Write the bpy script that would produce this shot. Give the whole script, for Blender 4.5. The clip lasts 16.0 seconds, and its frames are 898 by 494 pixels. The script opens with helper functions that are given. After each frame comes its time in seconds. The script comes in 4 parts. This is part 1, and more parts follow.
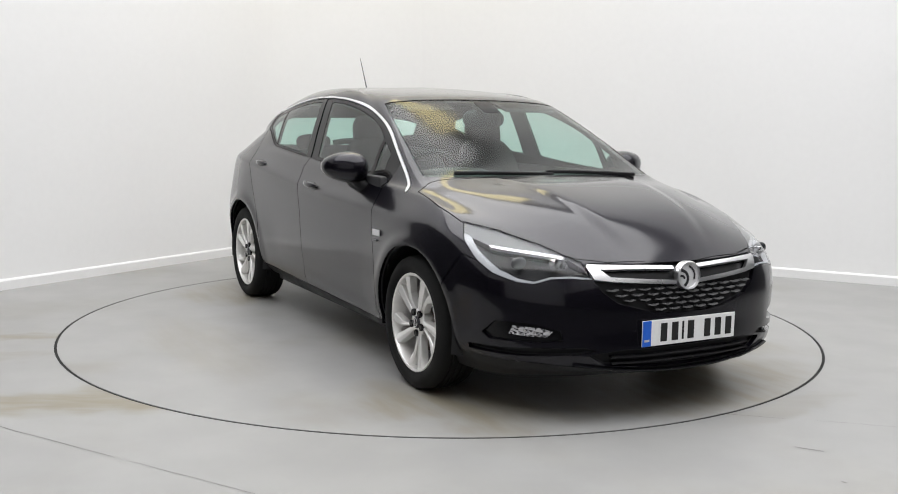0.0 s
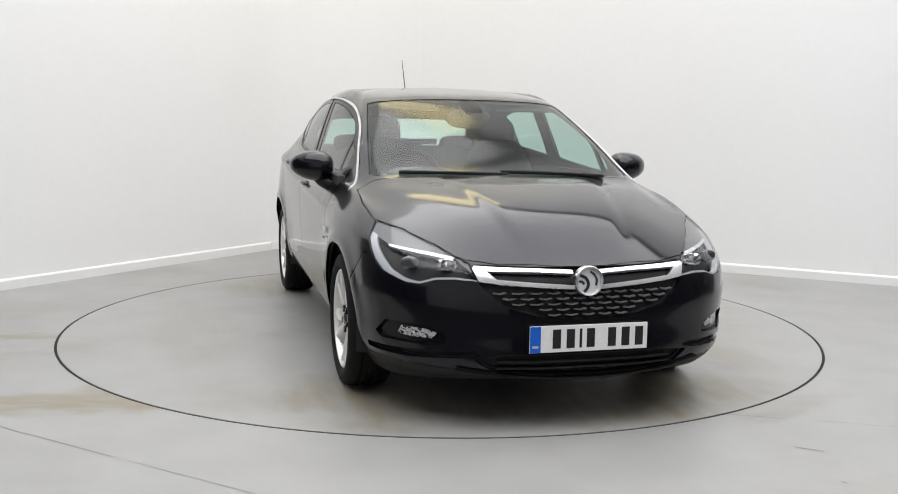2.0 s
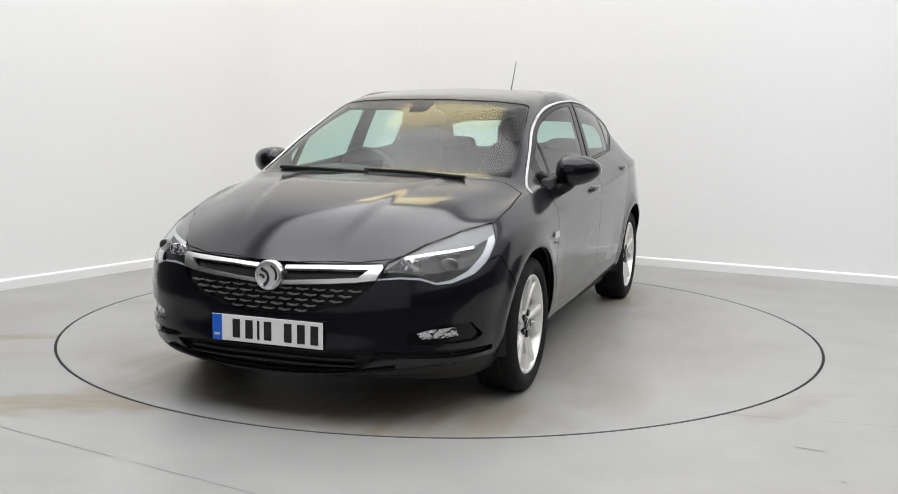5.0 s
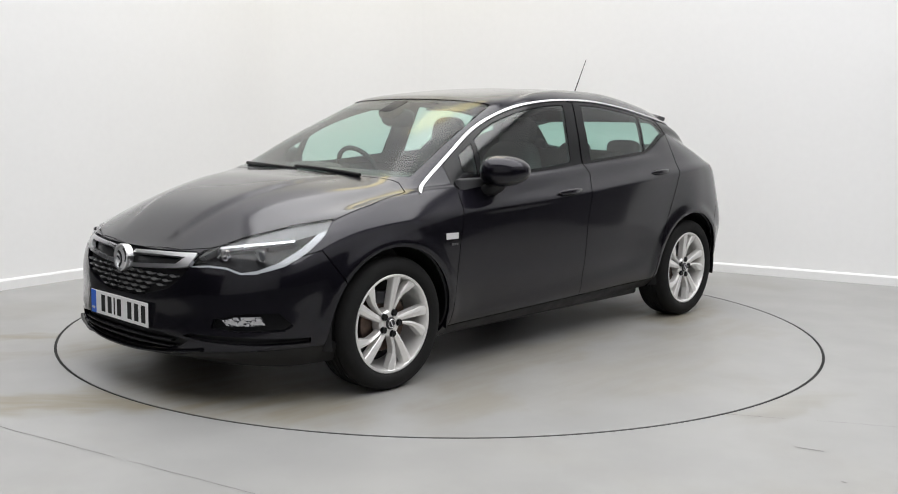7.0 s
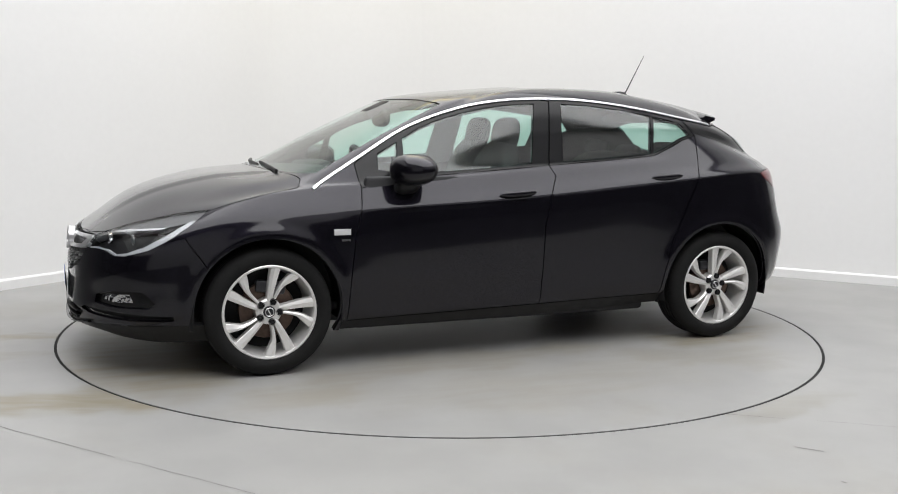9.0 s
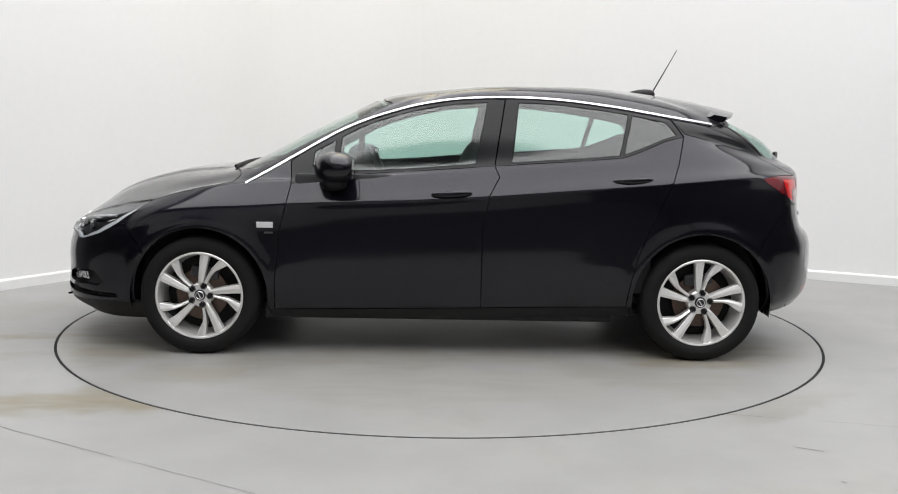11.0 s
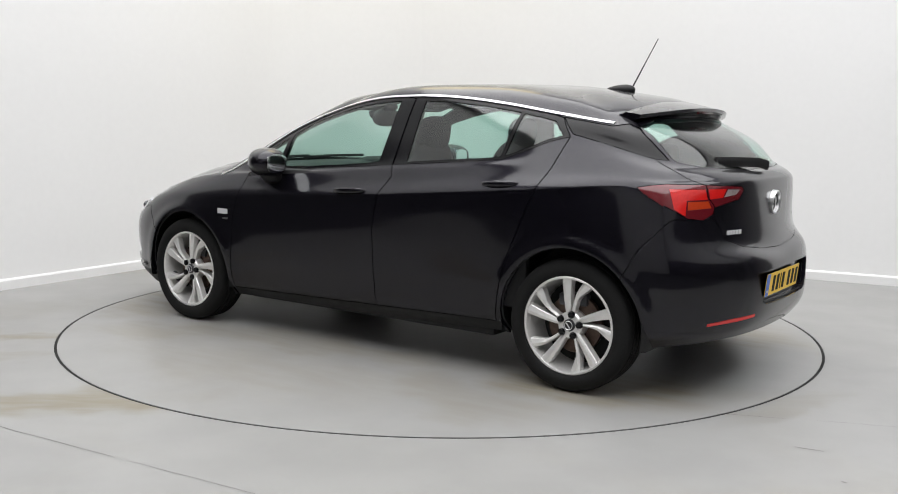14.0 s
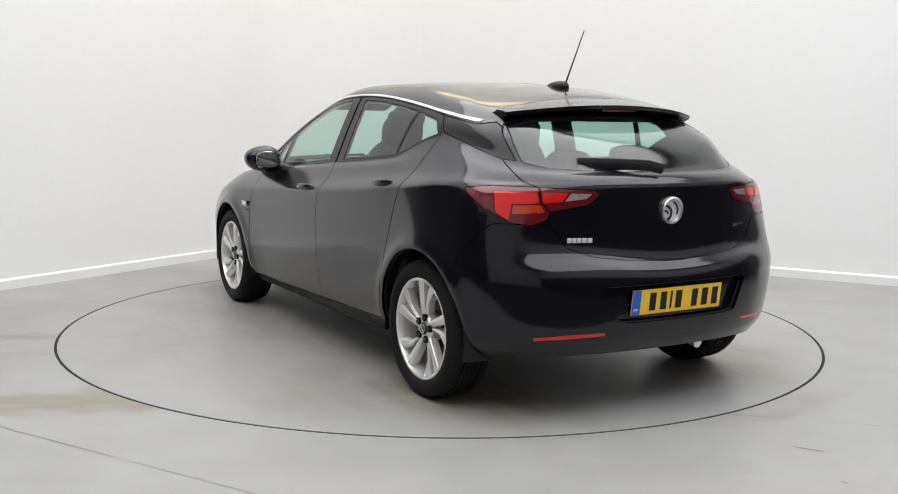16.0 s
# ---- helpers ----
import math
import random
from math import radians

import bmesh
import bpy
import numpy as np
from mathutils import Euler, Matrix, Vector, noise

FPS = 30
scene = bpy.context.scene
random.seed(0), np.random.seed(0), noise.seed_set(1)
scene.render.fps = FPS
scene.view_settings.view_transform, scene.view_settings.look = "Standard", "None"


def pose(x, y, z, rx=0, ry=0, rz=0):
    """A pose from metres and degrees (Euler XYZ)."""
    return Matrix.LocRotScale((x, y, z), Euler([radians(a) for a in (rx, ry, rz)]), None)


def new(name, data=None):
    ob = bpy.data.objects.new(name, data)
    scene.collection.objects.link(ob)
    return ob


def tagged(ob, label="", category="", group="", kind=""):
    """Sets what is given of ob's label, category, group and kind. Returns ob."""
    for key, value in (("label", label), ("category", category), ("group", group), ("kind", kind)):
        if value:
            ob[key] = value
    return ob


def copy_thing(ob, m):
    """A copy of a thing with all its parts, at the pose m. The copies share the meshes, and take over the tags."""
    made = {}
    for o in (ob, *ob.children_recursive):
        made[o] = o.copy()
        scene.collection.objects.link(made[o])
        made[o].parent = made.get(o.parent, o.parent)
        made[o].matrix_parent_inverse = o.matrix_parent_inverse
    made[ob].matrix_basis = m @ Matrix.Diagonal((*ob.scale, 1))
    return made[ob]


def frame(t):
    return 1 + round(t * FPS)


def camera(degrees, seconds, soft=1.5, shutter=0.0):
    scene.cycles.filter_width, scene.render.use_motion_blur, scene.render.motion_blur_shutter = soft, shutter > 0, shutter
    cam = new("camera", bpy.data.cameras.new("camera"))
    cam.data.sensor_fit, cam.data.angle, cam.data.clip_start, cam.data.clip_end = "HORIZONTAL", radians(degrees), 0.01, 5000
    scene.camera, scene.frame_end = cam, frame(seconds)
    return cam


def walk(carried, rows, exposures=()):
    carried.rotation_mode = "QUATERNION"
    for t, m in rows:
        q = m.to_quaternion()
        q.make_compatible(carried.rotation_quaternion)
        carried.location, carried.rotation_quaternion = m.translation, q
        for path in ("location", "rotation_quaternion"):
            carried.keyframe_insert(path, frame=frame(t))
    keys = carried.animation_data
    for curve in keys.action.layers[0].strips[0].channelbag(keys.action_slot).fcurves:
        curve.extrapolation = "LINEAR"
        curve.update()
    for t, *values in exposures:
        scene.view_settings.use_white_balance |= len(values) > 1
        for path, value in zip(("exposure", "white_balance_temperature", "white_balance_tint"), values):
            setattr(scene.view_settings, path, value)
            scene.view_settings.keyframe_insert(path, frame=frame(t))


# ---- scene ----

from mathutils import kdtree

# ------------------------------------------------------------------ camera
cam = camera(49.58, 16.0, soft=1.0)
EYE = pose(0, -5.996, 1.258, 90 - 7.428, 0, -0.41) @ pose(0, 0, 0, 0, 0, 0.895)
walk(cam, [(0.0, EYE), (16.0, EYE)])

# turn of the turntable, degrees, by seconds
TURN = [(0.0, -61.83), (0.5, -62.73), (1.0, -65.3), (1.5, -69.3), (2.0, -74.95), (2.5, -80.75), (3.0, -86.75), (3.5, -92.6),
        (4.0, -98.6), (4.5, -104.5), (5.0, -110.4), (5.8, -119.9), (6.6, -129.1), (7.5, -139.75), (8.0, -145.75), (8.5, -151.7),
        (9.0, -157.6), (9.8, -166.8), (10.6, -175.7), (11.5, -185.95), (12.0, -191.85), (12.5, -197.65), (13.0, -203.6), (13.5, -209.55),
        (14.0, -215.55), (14.5, -221.5), (15.0, -227.5), (15.5, -233.45), (16.0, -239.55)]
TABLE_R = 2.245
CAR_AT = (-0.051, 0.044)

# ------------------------------------------------------------------ world and light
world = bpy.data.worlds.new("world")
scene.world = world
world.use_nodes = True
world.node_tree.nodes["Background"].inputs[0].default_value = (0.6, 0.62, 0.65, 1)
world.node_tree.nodes["Background"].inputs[1].default_value = 0.02
scene.view_settings.exposure = 0.40
PANEL_GLOW = 2.3


# ------------------------------------------------------------------ materials
def node_mat(name):
    m = bpy.data.materials.new(name)
    m.use_nodes = True
    nt = m.node_tree
    return m, nt, nt.nodes["Principled BSDF"], nt.nodes.new, nt.links.new


def plain(name, color, rough=0.5, metal=0.0, coat=0.0, spec=0.5, vary=0.06, scale=40.0, bump=0.0):
    """A painted, plastic or metal surface with a slight unevenness at two scales."""
    m, nt, b, mk, ln = node_mat(name)
    co = mk("ShaderNodeTexCoord")
    n1, n2 = mk("ShaderNodeTexNoise"), mk("ShaderNodeTexNoise")
    n1.inputs["Scale"].default_value, n2.inputs["Scale"].default_value = scale, scale * 0.06
    n1.inputs["Detail"].default_value = n2.inputs["Detail"].default_value = 4
    ln(co.outputs["Object"], n1.inputs["Vector"]), ln(co.outputs["Object"], n2.inputs["Vector"])
    add = mk("ShaderNodeMath")
    add.operation = "ADD"
    ln(n1.outputs[0], add.inputs[0]), ln(n2.outputs[0], add.inputs[1])
    ramp = mk("ShaderNodeMapRange")
    ramp.inputs[1].default_value, ramp.inputs[2].default_value = 0.6, 1.4
    ramp.inputs[3].default_value, ramp.inputs[4].default_value = 1 - vary, 1 + vary
    ln(add.outputs[0], ramp.inputs[0])
    mul = mk("ShaderNodeVectorMath")
    mul.operation = "SCALE"
    mul.inputs[0].default_value = color[:3]
    ln(ramp.outputs[0], mul.inputs["Scale"])
    ln(mul.outputs[0], b.inputs["Base Color"])
    r2 = mk("ShaderNodeMapRange")
    r2.inputs[1].default_value, r2.inputs[2].default_value = 0.3, 0.7
    r2.inputs[3].default_value, r2.inputs[4].default_value = max(rough * 0.85, 0), min(rough * 1.15, 1)
    ln(n2.outputs[0], r2.inputs[0]), ln(r2.outputs[0], b.inputs["Roughness"])
    b.inputs["Metallic"].default_value = metal
    b.inputs["Coat Weight"].default_value = coat
    b.inputs["Coat Roughness"].default_value = 0.02
    b.inputs["Specular IOR Level"].default_value = spec
    if bump:
        bp = mk("ShaderNodeBump")
        bp.inputs["Strength"].default_value, bp.inputs["Distance"].default_value = bump, 0.002
        ln(n1.outputs[0], bp.inputs["Height"]), ln(bp.outputs[0], b.inputs["Normal"])
    return m


def glass(name, tint, rough=0.0, face=0.045):
    """A thin pane: tinted see-through, with a reflection that grows towards grazing."""
    m, nt, b, mk, ln = node_mat(name)
    nt.nodes.remove(b)
    tr, gl, mix, lw, pw, ma = (mk("ShaderNode" + k) for k in ("BsdfTransparent", "BsdfGlossy", "MixShader", "LayerWeight", "Math", "Math"))
    tr.inputs[0].default_value = (*tint, 1)
    gl.inputs["Roughness"].default_value = rough
    gl.inputs["Color"].default_value = (1, 1, 1, 1)
    lw.inputs["Blend"].default_value = 0.5
    pw.operation, pw.inputs[1].default_value = "POWER", 5.0
    ma.operation, ma.inputs[1].default_value, ma.inputs[2].default_value = "MULTIPLY_ADD", 1 - face, face
    ln(lw.outputs["Facing"], pw.inputs[0]), ln(pw.outputs[0], ma.inputs[0]), ln(ma.outputs[0], mix.inputs[0])
    ln(tr.outputs[0], mix.inputs[1]), ln(gl.outputs[0], mix.inputs[2])
    ln(mix.outputs[0], nt.nodes["Material Output"].inputs[0])
    return m


def floor_paint(name, base, stain, smears=()):
    """Worn grey floor paint with tan smears (x, y, half length, half width, turn, depth) and a low sheen."""
    m, nt, b, mk, ln = node_mat(name)

    def math_node(op, a, c=None, d=None):
        n = mk("ShaderNodeMath")
        n.operation = op
        for i, v in enumerate((a, c, d)):
            if v is None:
                continue
            if isinstance(v, (int, float)):
                n.inputs[i].default_value = v
            else:
                ln(v, n.inputs[i])
        return n.outputs[0]

    def ramp(v, a, c, lo, hi):
        n = mk("ShaderNodeMapRange")
        n.interpolation_type = "SMOOTHSTEP"
        for i, k in enumerate((a, c, lo, hi)):
            n.inputs[i + 1].default_value = k
        ln(v, n.inputs[0])
        return n.outputs[0]

    co, sep = mk("ShaderNodeTexCoord"), mk("ShaderNodeSeparateXYZ")
    big, mid, streak = (mk("ShaderNodeTexNoise") for _ in range(3))
    for n, sc, d in ((big, 0.9, 6), (mid, 3.0, 3), (streak, 2.2, 3)):
        n.inputs["Scale"].default_value, n.inputs["Detail"].default_value = sc, d
    for n in (big, mid):
        ln(co.outputs["Object"], n.inputs["Vector"])
    stretch = mk("ShaderNodeMapping")
    stretch.inputs["Scale"].default_value = (1, 5, 1)
    ln(co.outputs["Object"], stretch.inputs["Vector"]), ln(stretch.outputs[0], streak.inputs["Vector"])
    # coordinates pushed about by noise, so that every stain has a ragged outline
    wob = mk("ShaderNodeVectorMath")
    wob.operation = "MULTIPLY_ADD"
    wob.inputs[1].default_value = (.5, .5, 0)
    ln(mid.outputs["Color"], wob.inputs[0]), ln(co.outputs["Object"], wob.inputs[2])
    off = mk("ShaderNodeVectorMath")
    off.operation = "SUBTRACT"
    off.inputs[1].default_value = (.25, .25, 0)
    ln(wob.outputs[0], off.inputs[0]), ln(off.outputs[0], sep.inputs[0])
    amount = ramp(big.outputs[0], .50, .74, 0, stain)
    for x, y, hl, hw, turn, deep in smears:
        c, sn = math.cos(radians(turn)), math.sin(radians(turn))
        dx, dy = math_node("SUBTRACT", sep.outputs[0], x), math_node("SUBTRACT", sep.outputs[1], y)
        u = math_node("ADD", math_node("MULTIPLY", dx, c / hl), math_node("MULTIPLY", dy, sn / hl))
        v = math_node("ADD", math_node("MULTIPLY", dx, -sn / hw), math_node("MULTIPLY", dy, c / hw))
        r = math_node("SQRT", math_node("ADD", math_node("MULTIPLY", u, u), math_node("MULTIPLY", v, v)))
        patch = math_node("MULTIPLY", ramp(r, .45, 1.15, deep, 0), ramp(streak.outputs[0], .3, .65, .45, 1))
        amount = math_node("MAXIMUM", amount, patch)
    shade = ramp(mid.outputs[0], .3, .72, .955, 1.035)
    sc = mk("ShaderNodeVectorMath")
    sc.operation = "SCALE"
    sc.inputs[0].default_value = base
    ln(shade, sc.inputs["Scale"])
    mix = mk("ShaderNodeMix")
    mix.data_type = "RGBA"
    ln(amount, mix.inputs["Factor"]), ln(sc.outputs[0], mix.inputs["A"])
    mix.inputs["B"].default_value = (base[0] * 0.73, base[1] * 0.65, base[2] * 0.47, 1)
    ln(mix.outputs["Result"], b.inputs["Base Color"])
    ln(ramp(big.outputs[0], .3, .7, .36, .46), b.inputs["Roughness"])
    return m


def car_paint(name):
    """Black metallic paint: a fine violet-grey flake under a clear coat."""
    m, nt, b, mk, ln = node_mat(name)
    co, vo = mk("ShaderNodeTexCoord"), mk("ShaderNodeTexVoronoi")
    vo.inputs["Scale"].default_value = 1400.0
    ln(co.outputs["Object"], vo.inputs["Vector"])
    mix = mk("ShaderNodeMix")
    mix.data_type = "RGBA"
    mix.inputs["A"].default_value, mix.inputs["B"].default_value = (0.0013, 0.0012, 0.0020, 1), (0.0155, 0.0138, 0.0225, 1)
    ln(vo.outputs["Color"], mix.inputs["Factor"]), ln(mix.outputs["Result"], b.inputs["Base Color"])
    b.inputs["Metallic"].default_value, b.inputs["Roughness"].default_value = 0.75, 0.38
    b.inputs["Specular IOR Level"].default_value, b.inputs["Coat IOR"].default_value = 0.04, 1.45
    b.inputs["Coat Weight"].default_value, b.inputs["Coat Roughness"].default_value = 1.0, 0.085
    return m


def facet(name):
    """A faceted silver lamp reflector: small mirror cells, each tilted its own way."""
    m, nt, b, mk, ln = node_mat(name)
    co, vo, bp = mk("ShaderNodeTexCoord"), mk("ShaderNodeTexVoronoi"), mk("ShaderNodeBump")
    vo.inputs["Scale"].default_value = 38.0
    ln(co.outputs["Object"], vo.inputs["Vector"])
    b.inputs["Base Color"].default_value, b.inputs["Metallic"].default_value, b.inputs["Roughness"].default_value = (0.55, 0.55, 0.57, 1), 1.0, 0.08
    bp.inputs["Strength"].default_value, bp.inputs["Distance"].default_value = 1.0, 0.012
    ln(vo.outputs["Distance"], bp.inputs["Height"]), ln(bp.outputs[0], b.inputs["Normal"])
    return m


PAINT = car_paint("black_metallic_paint")
GLASS = glass("tinted_glass", (0.64, 0.83, 0.77), rough=0.09, face=0.08)
WSGLASS = glass("windscreen_glass", (0.74, 0.88, 0.83), face=0.028, rough=0.13)
CHROME = plain("chrome", (0.80, 0.80, 0.81), 0.3, 1.0, vary=0.02)
ALLOY = plain("alloy", (0.84, 0.83, 0.815), 0.34, 0.55, coat=0.3, vary=0.05, scale=60)
ALLOY_DARK = plain("alloy_dark", (0.05, 0.05, 0.055), 0.4, 0.6)
RUBBER = plain("rubber", (0.009, 0.009, 0.009), 0.8, spec=0.25, vary=0.2, scale=80, bump=0.2)
PLASTIC = plain("black_plastic", (0.008, 0.008, 0.009), 0.5, spec=0.35, vary=0.15, scale=200, bump=0.1)
GLOSS_BLACK = plain("gloss_black", (0.005, 0.005, 0.006), 0.16, spec=0.3)
CABIN = plain("cabin_trim", (0.022, 0.022, 0.024), 0.7, vary=0.08, scale=60)
WHITE_WALL = plain("white_wall_paint", (0.80, 0.80, 0.80), 0.75, vary=0.015, scale=20, bump=0.05)
SKIRT = plain("white_gloss_wood", (0.80, 0.80, 0.80), 0.35, vary=0.02)
FLOOR = floor_paint("grey_floor_paint", (0.305, 0.304, 0.298), 0.22, [(-1.6, -1.80, .95, .26, 12, .95), (-2.45, -.58, .7, .12, 20, .7), (-2.5, -1.1, .6, .1, 15, .35), (1.6, -1.75, .5, .12, 40, .3)])
TABLE = floor_paint("turntable_paint", (0.305, 0.304, 0.298), 0.55, [(.1, 1.5, 1.1, .42, 0, .30), (1.1, 1.25, .6, .28, 22, .5), (-1.0, 1.30, .6, .25, -15, .4), (0, -1.5, .9, .33, 3, .3), (1.75, .45, .55, .75, 0, .9), (1.6, -.75, .55, .4, 30, .85), (-1.45, .75, .6, .45, 10, .9), (-1.5, -.8, .55, .45, -20, .8), (.2, .95, 1.2, .25, 4, .5), (1.95, -.1, .2, .5, 0, .6)])
GAP = plain("dark_gap", (0.012, 0.012, 0.012), 0.9)
FACET = facet("silver_reflector")
BADGE = plain("silver_badge", (0.70, 0.70, 0.71), 0.35, 0.25, vary=0.03)
SATIN = plain("satin_grey", (0.11, 0.11, 0.113), 0.32, 0.4)
STRIP = plain("white_light_guide", (0.50, 0.51, 0.53), 0.3, vary=0.02)
LENS = glass("clear_lens", (0.93, 0.94, 0.95), face=0.03)
LENS_DARK = plain("projector_glass", (0.06, 0.065, 0.07), 0.05, 0.3, coat=1.0)
SMOKED_RED = plain("smoked_red_lens", (0.12, 0.005, 0.010), 0.2, coat=0.6, vary=0.1)
RED = plain("red_lens", (0.62, 0.010, 0.008), 0.25, coat=0.6, vary=0.12, scale=90)
AMBER = plain("amber_lens", (0.46, 0.042, 0.008), 0.18, coat=1.0, vary=0.12, scale=90)
CLEAR = plain("clear_ribbed_lens", (0.38, 0.33, 0.33), 0.12, 0.3, coat=1.0, vary=0.3, scale=120)
MIRROR = plain("mirror_silver", (0.85, 0.87, 0.87), 0.01, 1.0, vary=0.01)
DISC = plain("brake_steel", (0.12, 0.085, 0.07), 0.45, 0.9, vary=0.3, scale=50)
BLUE = plain("blue_band", (0.01, 0.12, 0.62), 0.35)
PLATE_WHITE = plain("white_reflective", (0.84, 0.84, 0.84), 0.4)
PLATE_YELLOW = plain("yellow_reflective", (0.95, 0.60, 0.02), 0.4)
GRILLE = plain("grille_satin_black", (0.24, 0.24, 0.245), 0.3, 0.6)
CRACK = plain("crack_dirt", (0.20, 0.195, 0.19), 0.9)
# near-black: the unlit camera side put into colour, for the paint to mirror
UNLIT_DARK = plain("unlit_side_dark", (0.022, 0.022, 0.024), 0.8, vary=0.08, scale=8)
GREY_WALL = plain("grey_wall_paint", (0.50, 0.50, 0.50), 0.8, vary=0.05, scale=8)


# ------------------------------------------------------------------ mesh helpers
def finish(name, bm, mat, parent=None, label="", smooth=True, at=None):
    me = bpy.data.meshes.new(name)
    bm.to_mesh(me)
    bm.free()
    me.materials.append(mat)
    if smooth:
        me.shade_smooth()
        me.set_sharp_from_angle(angle=radians(35))
    ob = new(name, me)
    if parent is not None:
        ob.parent = parent
    if at is not None:
        ob.matrix_basis = at
    if label:
        ob["label"] = label
    return ob


def part(name, bm, mat, parent, label="", smooth=True, at=None):
    return finish(name, bm, mat, parent, label, smooth, at)


def box(bm, size, at=Matrix(), bevel=0.0, seg=2):
    r = bmesh.ops.create_cube(bm, size=1.0, matrix=at @ Matrix.Diagonal((*size, 1)))
    if bevel:
        es = list({e for v in r["verts"] for e in v.link_edges})
        bmesh.ops.bevel(bm, geom=es, offset=bevel, segments=seg, affect="EDGES", profile=0.5)
    return bm


def cyl(bm, r1, r2, depth, at=Matrix(), seg=32, caps=True):
    bmesh.ops.create_cone(bm, cap_ends=caps, segments=seg, radius1=r1, radius2=r2, depth=depth, matrix=at)
    return bm


def lathe(bm, profile, seg=48, m=Matrix(), close=False):
    """Turn a profile of (radius, height) round local z."""
    rings = [[bm.verts.new(m @ Vector((r * math.cos(2 * math.pi * i / seg), r * math.sin(2 * math.pi * i / seg), h))) for i in range(seg)] for r, h in profile]
    pairs = list(zip(rings, rings[1:])) + ([(rings[-1], rings[0])] if close else [])
    for a, b in pairs:
        for i in range(seg):
            j = (i + 1) % seg
            bm.faces.new((a[i], a[j], b[j], b[i]))
    return bm


def sweep(bm, pts, w, h, up=Vector((0, 0, 1)), closed=False):
    """A bar of section w x h along pts."""
    pts = [Vector(q) for q in pts]
    rings = []
    n = len(pts)
    for i, q in enumerate(pts):
        a, b = (pts[(i - 1) % n], pts[(i + 1) % n]) if closed else (pts[max(i - 1, 0)], pts[min(i + 1, n - 1)])
        d = (b - a).normalized()
        s = d.cross(up).normalized()
        v = s.cross(d)
        ring = []
        for cx, cy in ((-1, -0.5), (-0.5, -1), (0.5, -1), (1, -0.5), (1, 0.5), (0.5, 1), (-0.5, 1), (-1, 0.5)):
            ring.append(bm.verts.new(q + s * cx * w / 2 + v * cy * h / 2))
        rings.append(ring)
    pairs = list(zip(rings, rings[1:])) + ([(rings[-1], rings[0])] if closed else [])
    for a, b in pairs:
        for i in range(8):
            j = (i + 1) % 8
            bm.faces.new((a[i], b[i], b[j], a[j]))
    if not closed:
        bm.faces.new(rings[0]), bm.faces.new(list(reversed(rings[-1])))
    bmesh.ops.recalc_face_normals(bm, faces=bm.faces)
    return bm


def spline(pts, n):
    """n points on a smooth curve through pts, evenly by chord."""
    p = np.array(pts, float)
    d = np.sqrt(np.linalg.norm(np.diff(p, axis=0), axis=1)).clip(1e-6)
    k = np.concatenate([[0], np.cumsum(d)])
    return curve_at(p, k, np.linspace(0, k[-1], n))


def curve_at(p, k, ts):
    """Cubic Hermite through p at knots k (slopes by finite differences)."""
    h = np.diff(k)
    dl = np.diff(p, axis=0) / h[:, None]
    m = np.empty_like(p)
    m[1:-1] = (dl[:-1] * h[1:, None] + dl[1:] * h[:-1, None]) / (h[:-1] + h[1:])[:, None]
    m[0], m[-1] = dl[0], dl[-1]
    i = np.clip(np.searchsorted(k, ts, side="right") - 1, 0, len(h) - 1)
    s = ((ts - k[i]) / h[i])[:, None]
    hh = h[i][:, None]
    return (p[i] * (2 * s**3 - 3 * s**2 + 1) + m[i] * hh * (s**3 - 2 * s**2 + s) + p[i + 1] * (-2 * s**3 + 3 * s**2) + m[i + 1] * hh * (s**3 - s**2))


# ------------------------------------------------------------------ the room
CORNER, DIR_L, DIR_R = Vector((-1.114, 4.10, 0)), Vector((-0.537, -0.844, 0)), Vector((0.888, -0.46, 0))
LEN_L, LEN_R, HIGH = 12.0, 11.0, 6.2
WHITE_L, WHITE_R = 4.5, 7.2


def wall(name, a, b, high, thick, mat, lab):
    """A wall from a to b with its inner face on the line; the room lies to the right of a to b."""
    d = (b - a).normalized()
    out = Vector((-d.y, d.x, 0))
    bm = bmesh.new()
    vs = [bm.verts.new(q + Vector((0, 0, z))) for z in (0, high) for q in (a, b, b + out * thick, a + out * thick)]
    for f in ((0, 1, 2, 3), (7, 6, 5, 4), (0, 4, 5, 1), (1, 5, 6, 2), (2, 6, 7, 3), (3, 7, 4, 0)):
        bm.faces.new([vs[i] for i in f])
    bmesh.ops.recalc_face_normals(bm, faces=bm.faces)
    return tagged(finish(name, bm, mat, smooth=False), lab, "wall", kind="structure")


